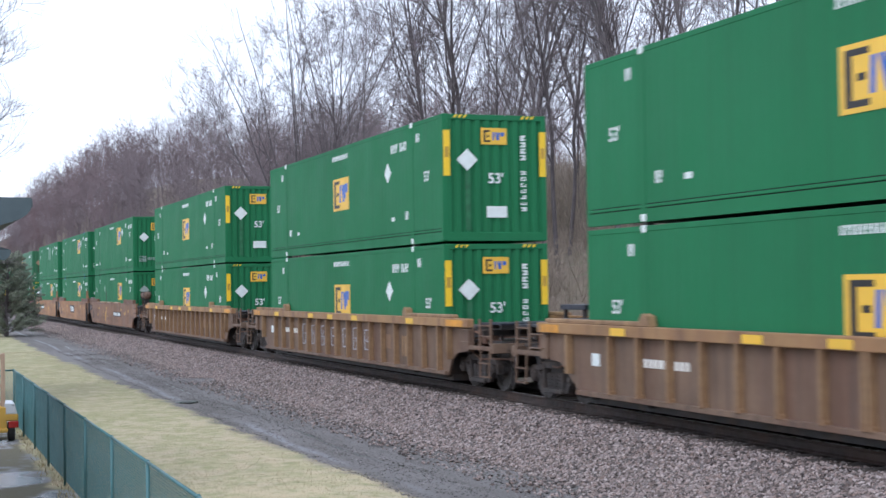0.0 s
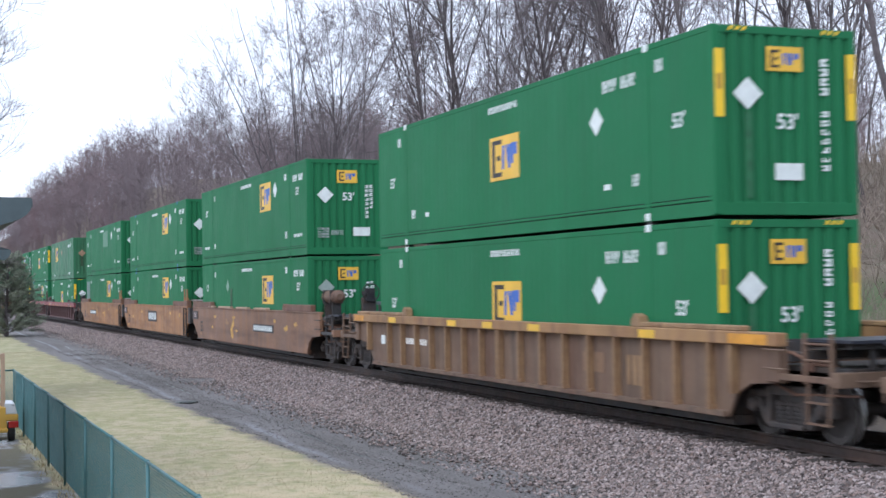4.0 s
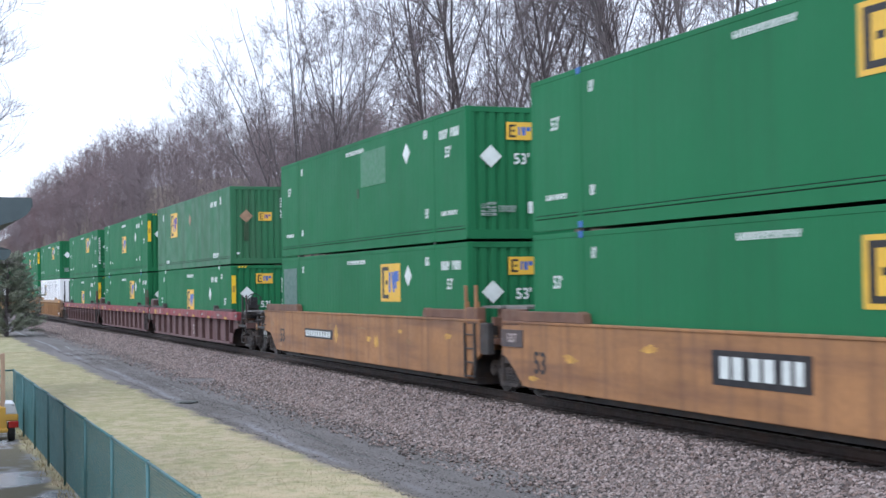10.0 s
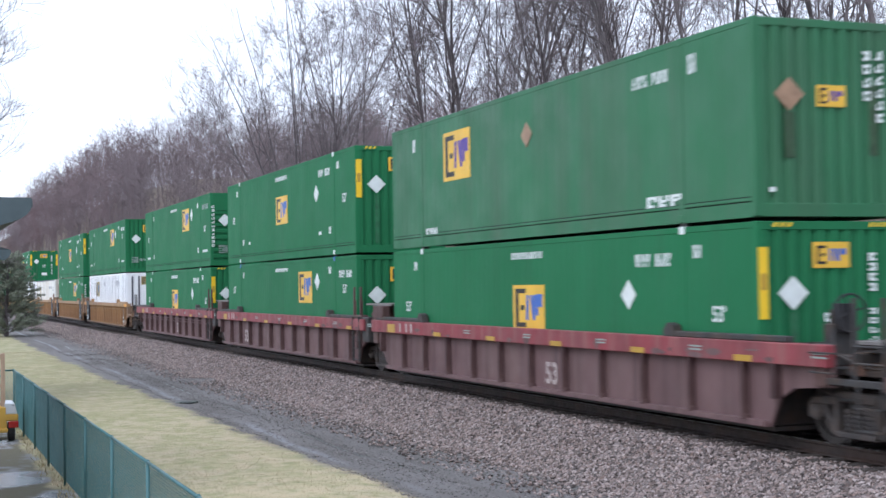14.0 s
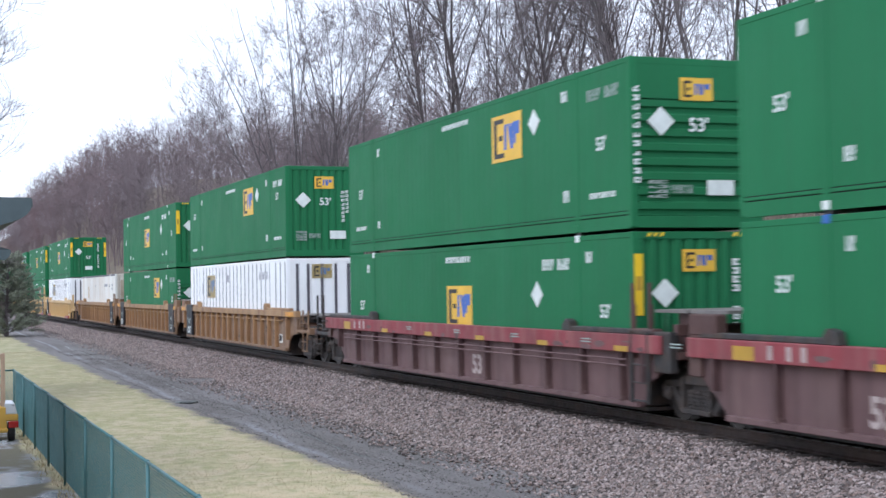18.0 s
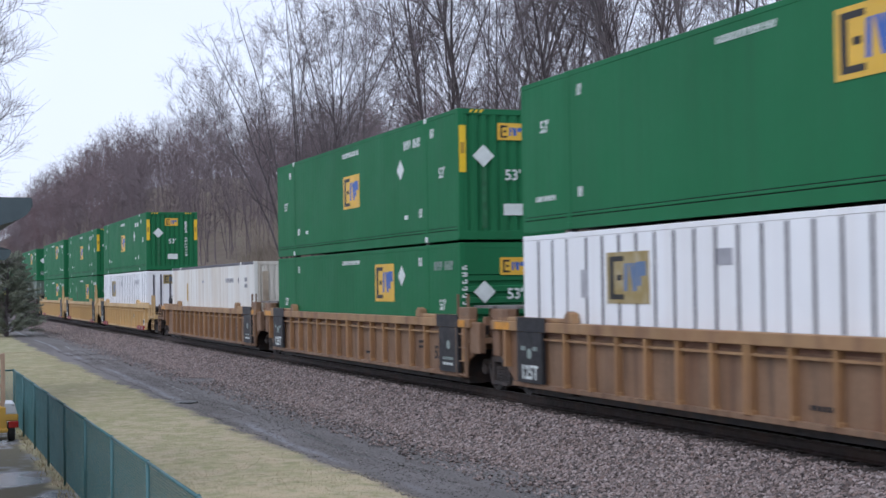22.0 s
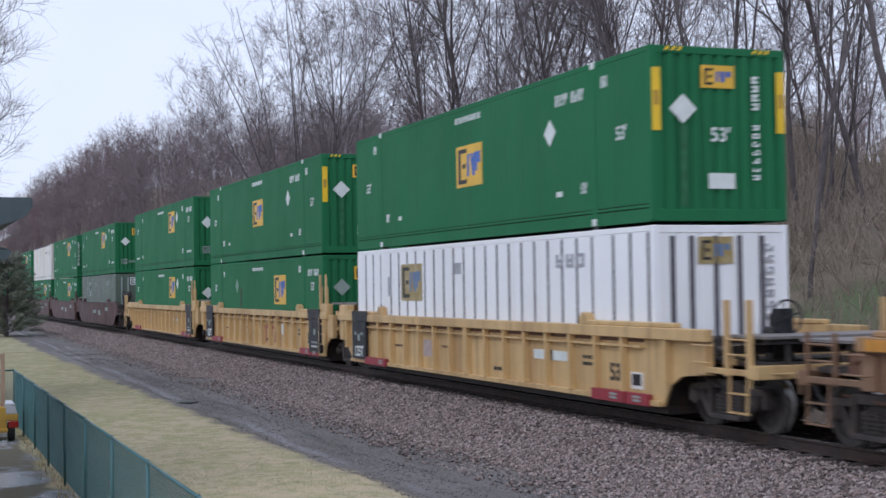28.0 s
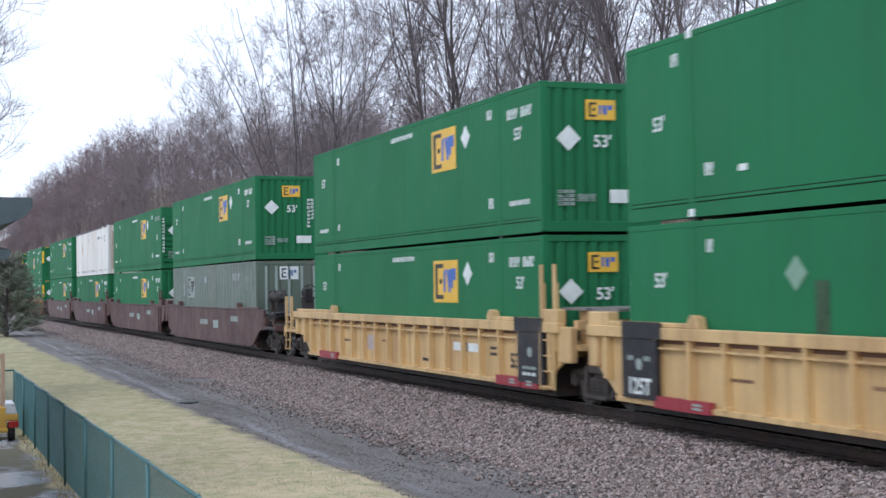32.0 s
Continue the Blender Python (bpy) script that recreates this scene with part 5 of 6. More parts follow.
gravel = g_mix(g_range(g_noise(1.1, 6.0, (0.15, 1, 1)), 0.35, 0.65), (0.106, 0.094, 0.089), (0.160, 0.147, 0.145))
gravel = g_mix(g_range(g_noise(45.0, 4.0), 0.45, 0.75, 0.0, 0.55), gravel, (0.215, 0.198, 0.192))
gravel = g_mix(g_math("MULTIPLY", g_band(-5.38, 0.15), g_range(g_noise(0.5, 4.0, (0.25, 1, 1)), 0.40, 0.58)), gravel, (0.225, 0.222, 0.236))
gravel = g_mix(g_math("MULTIPLY", g_band(-4.0, 0.45), g_range(g_noise(3.0, 5.0, (0.3, 1, 1)), 0.3, 0.7, 0.2, 0.8)), gravel, (0.165, 0.154, 0.152))
wet = g_math("MULTIPLY", g_math("MAXIMUM", g_band(-3.72, 0.09), g_band(-4.75, 0.10)), g_range(g_noise(0.7, 4.0, (0.25, 1, 1)), 0.42, 0.60))
gravel = g_mix(wet, gravel, (0.060, 0.055, 0.055))
paving = g_mix(g_range(g_noise(0.7, 5.0), 0.48, 0.56), (0.26, 0.265, 0.28), (0.135, 0.120, 0.075))
paving = g_mix(g_range(g_noise(30.0, 4.0), 0.4, 0.8, 0.0, 0.6), paving, (0.15, 0.14, 0.12))
leaf = g_mix(g_range(g_noise(0.30, 6.0), 0.40, 0.60), (0.140, 0.106, 0.080), (0.168, 0.135, 0.096))
leaf = g_mix(g_range(g_noise(5.0, 6.0), 0.40, 0.8, 0.0, 0.6), leaf, (0.175, 0.132, 0.098))
mossy = g_math("ADD", g_math("POWER", g_math("MULTIPLY", g_math("ADD", g_sep.outputs[0], 10.5), 0.28), 2.0), g_math("POWER", g_math("MULTIPLY", g_math("SUBTRACT", g_sep.outputs[1], 10.6), 0.40), 2.0))
mossy = g_math("ADD", mossy, g_math("MULTIPLY", g_noise(0.9, 5.0), 0.8))
leaf = g_mix(g_range(g_noise(1.3, 6.0), 0.52, 0.68, 0.0, 0.7), leaf, (0.105, 0.110, 0.058))
leaf = g_mix(g_range(mossy, 1.5, 0.4), leaf, (0.098, 0.125, 0.056))
ground_col = g_mix(g_range(g_y, -10.55, -10.35), paving, lawn)
ground_col = g_mix(g_range(g_edge, -6.22, -5.80), ground_col, gravel)
ground_col = g_mix(g_range(g_y, 3.4, 4.4), ground_col, leaf)
gt.links.new(ground_col, g_bsdf.inputs["Base Color"])
path_here = g_math("MULTIPLY", g_range(g_edge, -6.2, -5.9), g_range(g_y, 3.6, 3.2))
puddled = g_math("MULTIPLY", g_range(g_y, -10.4, -10.7), g_range(g_noise(0.7, 5.0), 0.50, 0.46))
shine = g_math("MAXIMUM", g_math("MULTIPLY", path_here, g_math("MULTIPLY", wet, 0.62)), g_math("MULTIPLY", puddled, 0.72))
gt.links.new(g_math("SUBTRACT", 0.93, shine), g_bsdf.inputs["Roughness"])

xs = axis_steps([(-1500, -600, 100), (-600, -430, 14), (-430, -300, 20), (-300, -110, 8), (-110, -40, 2.0), (-40, 14, 0.4), (14, 60, 4), (60, 400, 40)])
ys = axis_steps([(-400, -60, 40), (-60, -14, 4), (-14, 4, 0.22), (4, 24, 0.8), (24, 90, 4), (90, 300, 15), (300, 1500, 100)])
gv = [(x, y, ground_z(x, y)) for x in xs for y in ys]
ny = len(ys)
gf = [(i * ny + j, (i + 1) * ny + j, (i + 1) * ny + j + 1, i * ny + j + 1) for i in range(len(xs) - 1) for j in range(ny - 1)]
me = bpy.data.meshes.new("ground")
me.from_pydata(gv, [], gf)
me.materials.append(GROUND)
me.polygons.foreach_set("use_smooth", [True] * len(me.polygons))
tagged(new("ground", me), "lawn, wet gravel path and leaf-covered wooded hillside", "ground", kind="structure")

BALLAST = mat("ballast_stone", (0.145, 0.117, 0.112), 0.85, vary=0.18, scale=0.5, fine=0.30, fine_scale=24, dirt=(0.10, 0.08, 0.085), dirt_amount=0.75, dirt_scale=26, bump=0.05, bump_scale=22)
STONES = mat("loose_stone", (0.192, 0.137, 0.119), 0.85, tint=(0.252, 0.214, 0.204), vary=0.16, scale=0.6, fine=0.15, fine_scale=40, bump=0.004, bump_scale=60, island=0.75)


def ballast_z(y):
    """Height of the ballast across the track."""
    a = abs(y)
    if a < 1.30:
        return -0.235
    if a < 1.62:
        return -0.235 + 0.02 * (a - 1.30) / 0.32
    return -0.215 - (a - 1.62) / 1.65 * 0.72


bxs = axis_steps([(-400, -110, 10), (-110, -45, 1.5), (-45, 14, 0.35), (14, 120, 5)])
bys = axis_steps([(-4.1, -1.0, 0.1), (-1.0, 1.0, 0.4), (1.0, 4.1, 0.31)])
bv = []
for x in bxs:
    rise = 0.0055 * max(0.0, -x - 20.0) * (1 - 0.6 * smooth(60, 160, -x))
    for y in bys:
        z = ballast_z(y) + 0.03 * noise.noise((x * 1.6, y * 1.6, 7))
        bv.append((x, y, max(z, -0.98 + rise)))
nb = len(bys)
bf = [(i * nb + j, (i + 1) * nb + j, (i + 1) * nb + j + 1, i * nb + j + 1) for i in range(len(bxs) - 1) for j in range(nb - 1)]
me = bpy.data.meshes.new("ballast")
me.from_pydata(bv, [], bf)
me.materials.append(BALLAST)
tagged(new("ballast_bed", me), "pinkish grey crushed-stone ballast under the track", "ballast", kind="structure")


def scatter(name, count, place, base_v, base_f, size, material, label, category, flat=0.7, seed=3):
    """Many small pieces joined into one mesh: each is the base shape, turned, jittered and set at place(rng)."""
    rng = np.random.default_rng(seed)
    pts = place(rng, count)
    count = len(pts)
    bvv = np.array(base_v, float)
    k = len(bvv)
    a = rng.uniform(0, 2 * np.pi, count)
    s = rng.uniform(size[0], size[1], count)
    v = np.repeat(bvv[None], count, 0) * rng.uniform(0.65, 1.3, (count, k, 1))
    tilt = rng.uniform(-0.6, 0.6, count)
    cy, sy = np.cos(tilt)[:, None], np.sin(tilt)[:, None]
    x, y, z = v[:, :, 0], v[:, :, 1], v[:, :, 2] * flat
    y, z = y * cy - z * sy, y * sy + z * cy
    ca, sa = np.cos(a)[:, None], np.sin(a)[:, None]
    x, y = x * ca - y * sa, x * sa + y * ca
    out = np.stack([x, y, z], 2) * s[:, None, None] + pts[:, None, :]
    faces = (np.array(base_f)[None] + (np.arange(count) * k)[:, None, None]).reshape(-1, len(base_f[0]))
    m = bpy.data.meshes.new(name)
    m.from_pydata(out.reshape(-1, 3).tolist(), [], faces.tolist())
    m.materials.append(material)
    return tagged(new(name, m), label, category, kind="stuff")


STONE_V = [(1, 0, 0), (-1, 0, 0), (0, 1, 0), (0, -1, 0), (0, 0, 1), (0, 0, -1)]
STONE_F = [(0, 2, 4), (2, 1, 4), (1, 3, 4), (3, 0, 4), (2, 0, 5), (1, 2, 5), (3, 1, 5), (0, 3, 5)]


def on_ballast(rng, n):
    x = 9 - 115 * rng.random(n) ** 1.75
    y = -1.55 - 1.55 * rng.random(n) ** 0.85
    y = np.where(rng.random(n) < 0.22, y - 1.3 * rng.random(n) ** 1.6, y)
    z = np.array([ballast_z(b) + 0.03 * noise.noise((a * 1.6, b * 1.6, 7)) for a, b in zip(x, y)])
    z = np.maximum(z, -0.84 + 0.0055 * np.maximum(0.0, -x - 20.0))
    return np.stack([x, y, z + 0.005], 1)


scatter("ballast_stones", 105000, on_ballast, STONE_V, STONE_F, (0.020, 0.047), STONES, "loose pinkish grey crushed stones beside the rails", "stones")



def on_path(rng, n):
    x = 9 - 60 * rng.random(n) ** 1.5
    y = -2.9 - 2.9 * rng.random(n) ** 1.2
    return np.stack([x, y, np.array([ground_z(a, b) for a, b in zip(x, y)])], 1)


GRIT = mat("path_grit", (0.160, 0.144, 0.139), 0.85, vary=0.2, scale=0.8, island=0.75)
scatter("path_gravel", 45000, on_path, STONE_V, STONE_F, (0.008, 0.026), GRIT, "wet grey gravel strewn over the service path", "gravel", 0.5, 14)



def on_shoulder(rng, n):
    x = 9 - 70 * rng.random(n) ** 1.5
    y = -1.64 + 0.69 * rng.random(n) ** 0.95
    z = -0.235 + 0.055 * rng.random(n) - np.where(y > -1.36, 0.012, 0.0)
    return np.stack([x, y, z], 1)


scatter("shoulder_stones", 26000, on_shoulder, STONE_V, STONE_F, (0.022, 0.045), STONES, "crushed stones heaped over the sleeper ends", "stones", 0.7, 15)

# rails and sleepers
track = thing("railway_track", "black-stained steel rails on timber sleepers", "track", kind="structure")
for s in (-1, 1):
    y = s * 0.7525
    bm = bmesh.new()
    web = [(-0.076, -0.18), (0.076, -0.18), (0.076, -0.165), (0.012, -0.14), (0.012, -0.05), (0.036, -0.035), (0.036, -0.004), (-0.036, -0.004), (-0.036, -0.035), (-0.012, -0.05), (-0.012, -0.14), (-0.076, -0.165)]
    prism(bm, [(y + a, z) for a, z in web], -420, 130, "x")
    r = part("rail", bm, RAIL_STEEL, track)
    bm = bmesh.new()
    box(bm, -420, 130, y - 0.030, y + 0.030, -0.006, 0.0)
    part("rail_head", bm, RAIL_HEAD, r, "worn bright rail head")
TIMBER = mat("creosoted_timber", (0.075, 0.060, 0.052), 0.9, vary=0.3, scale=3, bump=0.006, bump_scale=20, each=0.3)
bm = bmesh.new()
box(bm, -0.115, 0.115, -1.37, 1.37, -0.36, -0.172)
SLEEPER = mesh_of("sleeper", bm, TIMBER, 0.012)
for i in range(190):
    o = piece("sleeper", SLEEPER, track, (14 - i * 0.54, random.uniform(-0.06, 0.06), random.uniform(-0.012, 0.0)))
    o.rotation_euler = (0, 0, random.uniform(-0.02, 0.02))


# ---------------------------------------------------------------- woods
BARK = mat("grey_brown_bark", (0.116, 0.098, 0.100), 0.9, vary=0.25, scale=2.5, fine=0.2, fine_scale=25, bump=0.012, bump_scale=18, each=0.30)
TWIG = mat("bare_twigs", (0.185, 0.152, 0.158), 0.9, vary=0.2, scale=0.5, each=0.25)
FAR_TWIG = mat("distant_bare_trees", (0.185, 0.150, 0.156), 0.95, vary=0.2, scale=0.05, island=0.10, dirt=(0.225, 0.138, 0.142), dirt_amount=0.7, dirt_scale=0.035)
BRUSH = mat("brown_brush", (0.275, 0.220, 0.180), 0.95, vary=0.2, scale=0.2, island=0.3, dirt=(0.10, 0.105, 0.055), dirt_amount=0.6, dirt_scale=0.12)
NEEDLE = mat("pine_needles", (0.24, 0.26, 0.20), 0.85, vary=0.2, scale=2, island=0.45)


class Sticks:
    """Tapered sticks gathered into one mesh."""

    def __init__(self):
        self.v, self.f = [], []

    def stick(self, pts, radii, n):
        start = len(self.v)
        for k, (p, r) in enumerate(zip(pts, radii)):
            d = (pts[min(k + 1, len(pts) - 1)] - pts[max(k - 1, 0)]).normalized()
            s = d.cross(Vector((0.31, 0.95, 0.05)))
            s = s.normalized() if s.length > 1e-4 else Vector((1, 0, 0))
            q = d.cross(s)
            for i in range(n):
                a = 2 * math.pi * i / n
                self.v.append(p + s * (r * math.cos(a)) + q * (r * math.sin(a)))
        for k in range(len(pts) - 1):
            for i in range(n):
                j = (i + 1) % n
                a, b = start + k * n, start + (k + 1) * n
                self.f.append((a + i, a + j, b + j, b + i))

    def mesh(self, name, material):
        me = bpy.data.meshes.new(name)
        me.from_pydata([tuple(p) for p in self.v], [], self.f)
        me.materials.append(material)
        return me


def grown(rng, p, d, length, r0, r1, steps, wobble, lift):
    pts, radii = [p.copy()], [r0]
    for k in range(steps):
        d = (d + Vector((rng.gauss(0, wobble), rng.gauss(0, wobble), rng.gauss(0, wobble) + lift))).normalized()
        p = p + d * (length / steps)
        pts.append(p)
        radii.append(r0 + (r1 - r0) * (k + 1) / steps)
    return pts, radii, d


def spread(rng, d, angle):
    s = d.orthogonal().normalized()
    s.rotate(Matrix.Rotation(rng.uniform(0, 2 * math.pi), 3, d))
    return (d * math.cos(angle) + s * math.sin(angle)).normalized()


def along(pts, radii, u):
    k = min(len(pts) - 2, int(u * (len(pts) - 1)))
    w = u * (len(pts) - 1) - k
    return pts[k].lerp(pts[k + 1], w), radii[k] + (radii[k + 1] - radii[k]) * w, (pts[k + 1] - pts[k]).normalized()


def bare_tree(seed, height, girth, bare, limbs, forks=1, twigs=5, lean=0.0, reach=1.05, thin=1.0):
    """Trunk (or two or three) with its leaders and limbs in one mesh, branches and twigs in another."""
    rng = random.Random(seed)
    wood, fine = Sticks(), Sticks()
    for f in range(forks):
        d0 = Vector((rng.gauss(lean, 0.06), rng.gauss(0, 0.06), 1)).normalized() if forks == 1 else spread(rng, Vector((0, 0, 1)), rng.uniform(0.08, 0.22))
        base = Vector((0, 0, -0.5)) + (Vector((d0.x, d0.y, 0)) * 0.8 if forks > 1 else Vector())
        h = height * rng.uniform(0.85, 1.0) if f else height
        g = girth * (1 if f == 0 else 0.75)
        pts, radii, _ = grown(rng, base, d0, h, g, 0.016, 16, 0.060, 0.035)
        radii[0] *= 1.35
        wood.stick(pts, radii, 8)
        # the trunk forks into a few rising leaders
        stems = [(pts, radii, bare)]
        for k in range(3 if forks == 1 else 1):
            u = rng.uniform(max(0.28, bare), 0.66)
            p, r, d = along(pts, radii, u)
            lp, lr, _ = grown(rng, p, spread(rng, d, rng.uniform(0.25, 0.50)), h * (1 - u) * rng.uniform(0.75, 1.0), r * 0.55, 0.010, 10, 0.085, 0.05)
            wood.stick(lp, lr, 6)
            stems.append((lp, lr, 0.18))
        count = limbs // forks
        for i in range(count):
            sp_, sr_, low = stems[0] if i % 2 == 0 else stems[1 + rng.randrange(len(stems) - 1)]
            u = low + (0.97 - low) * ((i + rng.random()) / count)
            p, r, d = along(sp_, sr_, u)
            ld = spread(rng, d, rng.uniform(0.50, 1.10))
            ll = reach * height * rng.uniform(0.11, 0.25) * (1.10 - 0.50 * u)
            lp, lr, _ = grown(rng, p, ld, ll, r * rng.uniform(0.35, 0.6), 0.008 * thin, 8, 0.17, 0.055)
            wood.stick(lp, lr, 4)
            for j in range(rng.randint(6, 9)):
                v = rng.uniform(0.2, 1.0)
                bp, br, bd = along(lp, lr, v)
                sd = spread(rng, bd, rng.uniform(0.4, 1.0))
                sl = ll * rng.uniform(0.25, 0.5)
                sp, sr, _ = grown(rng, bp, sd, sl, thin * max(0.009, min(0.014, br * 0.6)), 0.006 * thin, 3, 0.10, 0.07)
                fine.stick(sp, sr, 3)
                for k in range(twigs):
                    tp, tr, td = along(sp, sr, rng.uniform(0.2, 1.0))
                    qd = spread(rng, td, rng.uniform(0.3, 1.0))
                    qp, qr, _ = grown(rng, tp, qd, rng.uniform(0.35, 0.9), 0.0055 * thin, 0.0034 * thin, 2, 0.10, 0.05)
                    fine.stick(qp, qr, 3)
    return wood, fine


def tree_thing(seed, height, girth, bare, limbs, forks=1, twigs=5, lean=0.0, label="bare grey-brown tree with fine upward twigs on the hillside", reach=1.05, thin=1.0):
    t = thing("tree", label, "tree", "bare trees behind the track")
    wood, fine = bare_tree(seed, height, girth, bare, limbs, forks, twigs, lean, reach, thin)
    a = new("trunk", wood.mesh("trunk", BARK))
    a.parent = t
    b = new("crown", fine.mesh("crown", TWIG))
    b.parent = t
    return t


TREE_KINDS = [(1, 21, 0.120, 0.26, 42, 1, 4), (2, 19, 0.085, 0.24, 38, 1, 4), (3, 22, 0.130, 0.28, 44, 1, 4), (4, 18, 0.072, 0.22, 34, 1, 4),
              (5, 20, 0.098, 0.22, 42, 2, 4), (6, 19, 0.080, 0.20, 45, 3, 4), (7, 17, 0.068, 0.22, 34, 1, 4), (8, 21, 0.140, 0.32, 42, 1, 4)]
FOREST = {}


def forest_edge(x):
    """The woods begin this far behind the track."""
    if x > -67:
        return 10.5
    if x > -140:
        return 10.5 + (-67 - x) * 0.235
    return max(12.5, 27 - (-140 - x) * 0.38)


def plant(kind, x, y, turn, size):
    m = pose(x, y, ground_z(x, y), 0, 0, turn)
    if kind not in FOREST:
        t = tree_thing(*TREE_KINDS[kind])
        t.scale = (size, size, size)
        t.matrix_basis = m @ Matrix.Diagonal((size, size, size, 1))
        FOREST[kind] = t
        return t
    t = copy_thing(FOREST[kind], m)
    t.scale = (size, size, size)
    return t


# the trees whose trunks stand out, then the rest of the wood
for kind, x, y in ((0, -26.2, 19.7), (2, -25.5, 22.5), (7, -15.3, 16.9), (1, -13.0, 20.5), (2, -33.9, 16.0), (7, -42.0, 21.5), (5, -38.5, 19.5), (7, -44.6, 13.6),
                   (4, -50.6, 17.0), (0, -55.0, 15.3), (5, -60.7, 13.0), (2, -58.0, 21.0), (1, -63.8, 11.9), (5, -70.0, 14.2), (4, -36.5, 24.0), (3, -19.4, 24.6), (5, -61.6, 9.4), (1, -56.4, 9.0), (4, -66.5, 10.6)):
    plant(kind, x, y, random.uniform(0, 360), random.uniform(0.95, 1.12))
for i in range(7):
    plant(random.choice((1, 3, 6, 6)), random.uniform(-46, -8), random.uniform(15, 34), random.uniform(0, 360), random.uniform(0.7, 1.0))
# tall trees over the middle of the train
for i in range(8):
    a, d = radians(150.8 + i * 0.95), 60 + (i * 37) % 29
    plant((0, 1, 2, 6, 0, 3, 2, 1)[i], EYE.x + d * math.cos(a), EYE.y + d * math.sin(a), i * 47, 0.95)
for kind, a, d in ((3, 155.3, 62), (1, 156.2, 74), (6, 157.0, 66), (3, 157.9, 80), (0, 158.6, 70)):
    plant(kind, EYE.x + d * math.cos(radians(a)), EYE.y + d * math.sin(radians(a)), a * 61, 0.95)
taken, tries = [], 0
while len(taken) < 44 and tries < 4000:
    tries += 1
    x = 2 - 132 * random.random()
    y = forest_edge(x) + 0.6 + 34 * random.random() ** 1.5
    a = math.atan2(y - EYE.y, x - EYE.x)
    if not radians(139.5) < a < radians(171) or any((x - p) ** 2 + (y - q) ** 2 < 7.5 for p, q in taken):
        continue
    if (x < -62 and random.random() < 0.4) or (radians(156.0) < a < radians(166) and random.random() < 0.5):
        continue
    taken.append((x, y))
    plant(random.choice((0, 1, 2, 3, 3, 4, 5, 6, 6, 7)), x, y, random.uniform(0, 360), random.uniform(0.78, 1.1) * (0.74 if x < -64 else 1.0))

# one tall tree that stands apart, leaning, at the edge of the woods
lone = tree_thing(43, 18.5, 0.12, 0.28, 70, 2, 6, 0.0, "tall bare forked tree at the edge of the woods", 1.15)
lone.matrix_basis = pose(-83.0, 14.4, ground_z(-83.0, 14.4) - 0.2, 7, 0, 0)

def strewn(name, shapes, spots, material, label, category):
    """Grown shapes set out at many spots (place, turn, size, which shape), all in one mesh."""
    vs, fs, start = [], [], 0
    ready = [(np.array([tuple(p) for p in q.v]), np.array(q.f)) for q in shapes]
    for p, turn, size, k in spots:
        v, f = ready[k]
        c, d = math.cos(turn) * size, math.sin(turn) * size
        vs.append(v @ np.array(((c, d, 0), (-d, c, 0), (0, 0, size))) + np.array(p))
        fs.append(f + start)
        start += len(v)
    me = bpy.data.meshes.new(name)
    me.from_pydata(np.concatenate(vs).tolist(), [], np.concatenate(fs).tolist())
    me.materials.append(material)
    return tagged(new(name, me), label, category, kind="stuff")


def far_tree(rng, h=15.0):
    """A slender trunk under a rounded crown of fine spreading branches."""
    far = Sticks()
    pts, radii, _ = grown(rng, Vector((0, 0, -0.3)), Vector((rng.gauss(0, 0.06), rng.gauss(0, 0.06), 1)).normalized(), h * 0.93, rng.uniform(0.05, 0.10), 0.02, 5, 0.06, 0.02)
    far.stick(pts, radii, 4)
    for i in range(22):
        u = rng.uniform(0.22, 1.0)
        bp, br, bd = along(pts, radii, u)
        sp, sr, _ = grown(rng, bp, spread(rng, bd, rng.uniform(0.45, 1.15)), h * rng.uniform(0.12, 0.24) * (1.25 - 0.55 * u), max(0.018, br * 0.4), 0.012, 2, 0.16, 0.06)
        far.stick(sp, sr, 3)
        for k in range(4):
            tp, tr, td = along(sp, sr, rng.uniform(0.2, 1.0))
            qp, qr, _ = grown(rng, tp, spread(rng, td, rng.uniform(0.4, 1.2)), rng.uniform(0.7, 1.9), 0.017, 0.011, 1, 0.15, 0.04)
            far.stick(qp, qr, 3)
    return far


# the far woods along the hill, too many to count
rng = random.Random(77)
spots = []
while len(spots) < 1500:
    x = 0 - 430 * rng.random() ** 0.75
    y = (forest_edge(x) + 3 + 85 * rng.random() ** 1.6) if x < -110 else 42 + 60 * rng.random()
    if radians(139) < math.atan2(y - EYE.y, x - EYE.x) < radians(177):
        spots.append(((x, y, ground_z(x, y)), rng.uniform(0, 6.28), rng.uniform(0.75, 1.2) if x < -110 else rng.uniform(0.4, 0.8), rng.randrange(16)))
# and across the valley's end, beyond the last cars
for i in range(150):
    x, y = -438 - 110 * rng.random(), -28 + 75 * rng.random()
    spots.append(((x, y, ground_z(x, y)), rng.uniform(0, 6.28), rng.uniform(0.9, 1.3), rng.randrange(16)))
strewn("far_woods", [far_tree(rng) for k in range(16)], spots, FAR_TWIG, "bare reddish grey woods along the hillside", "woods")


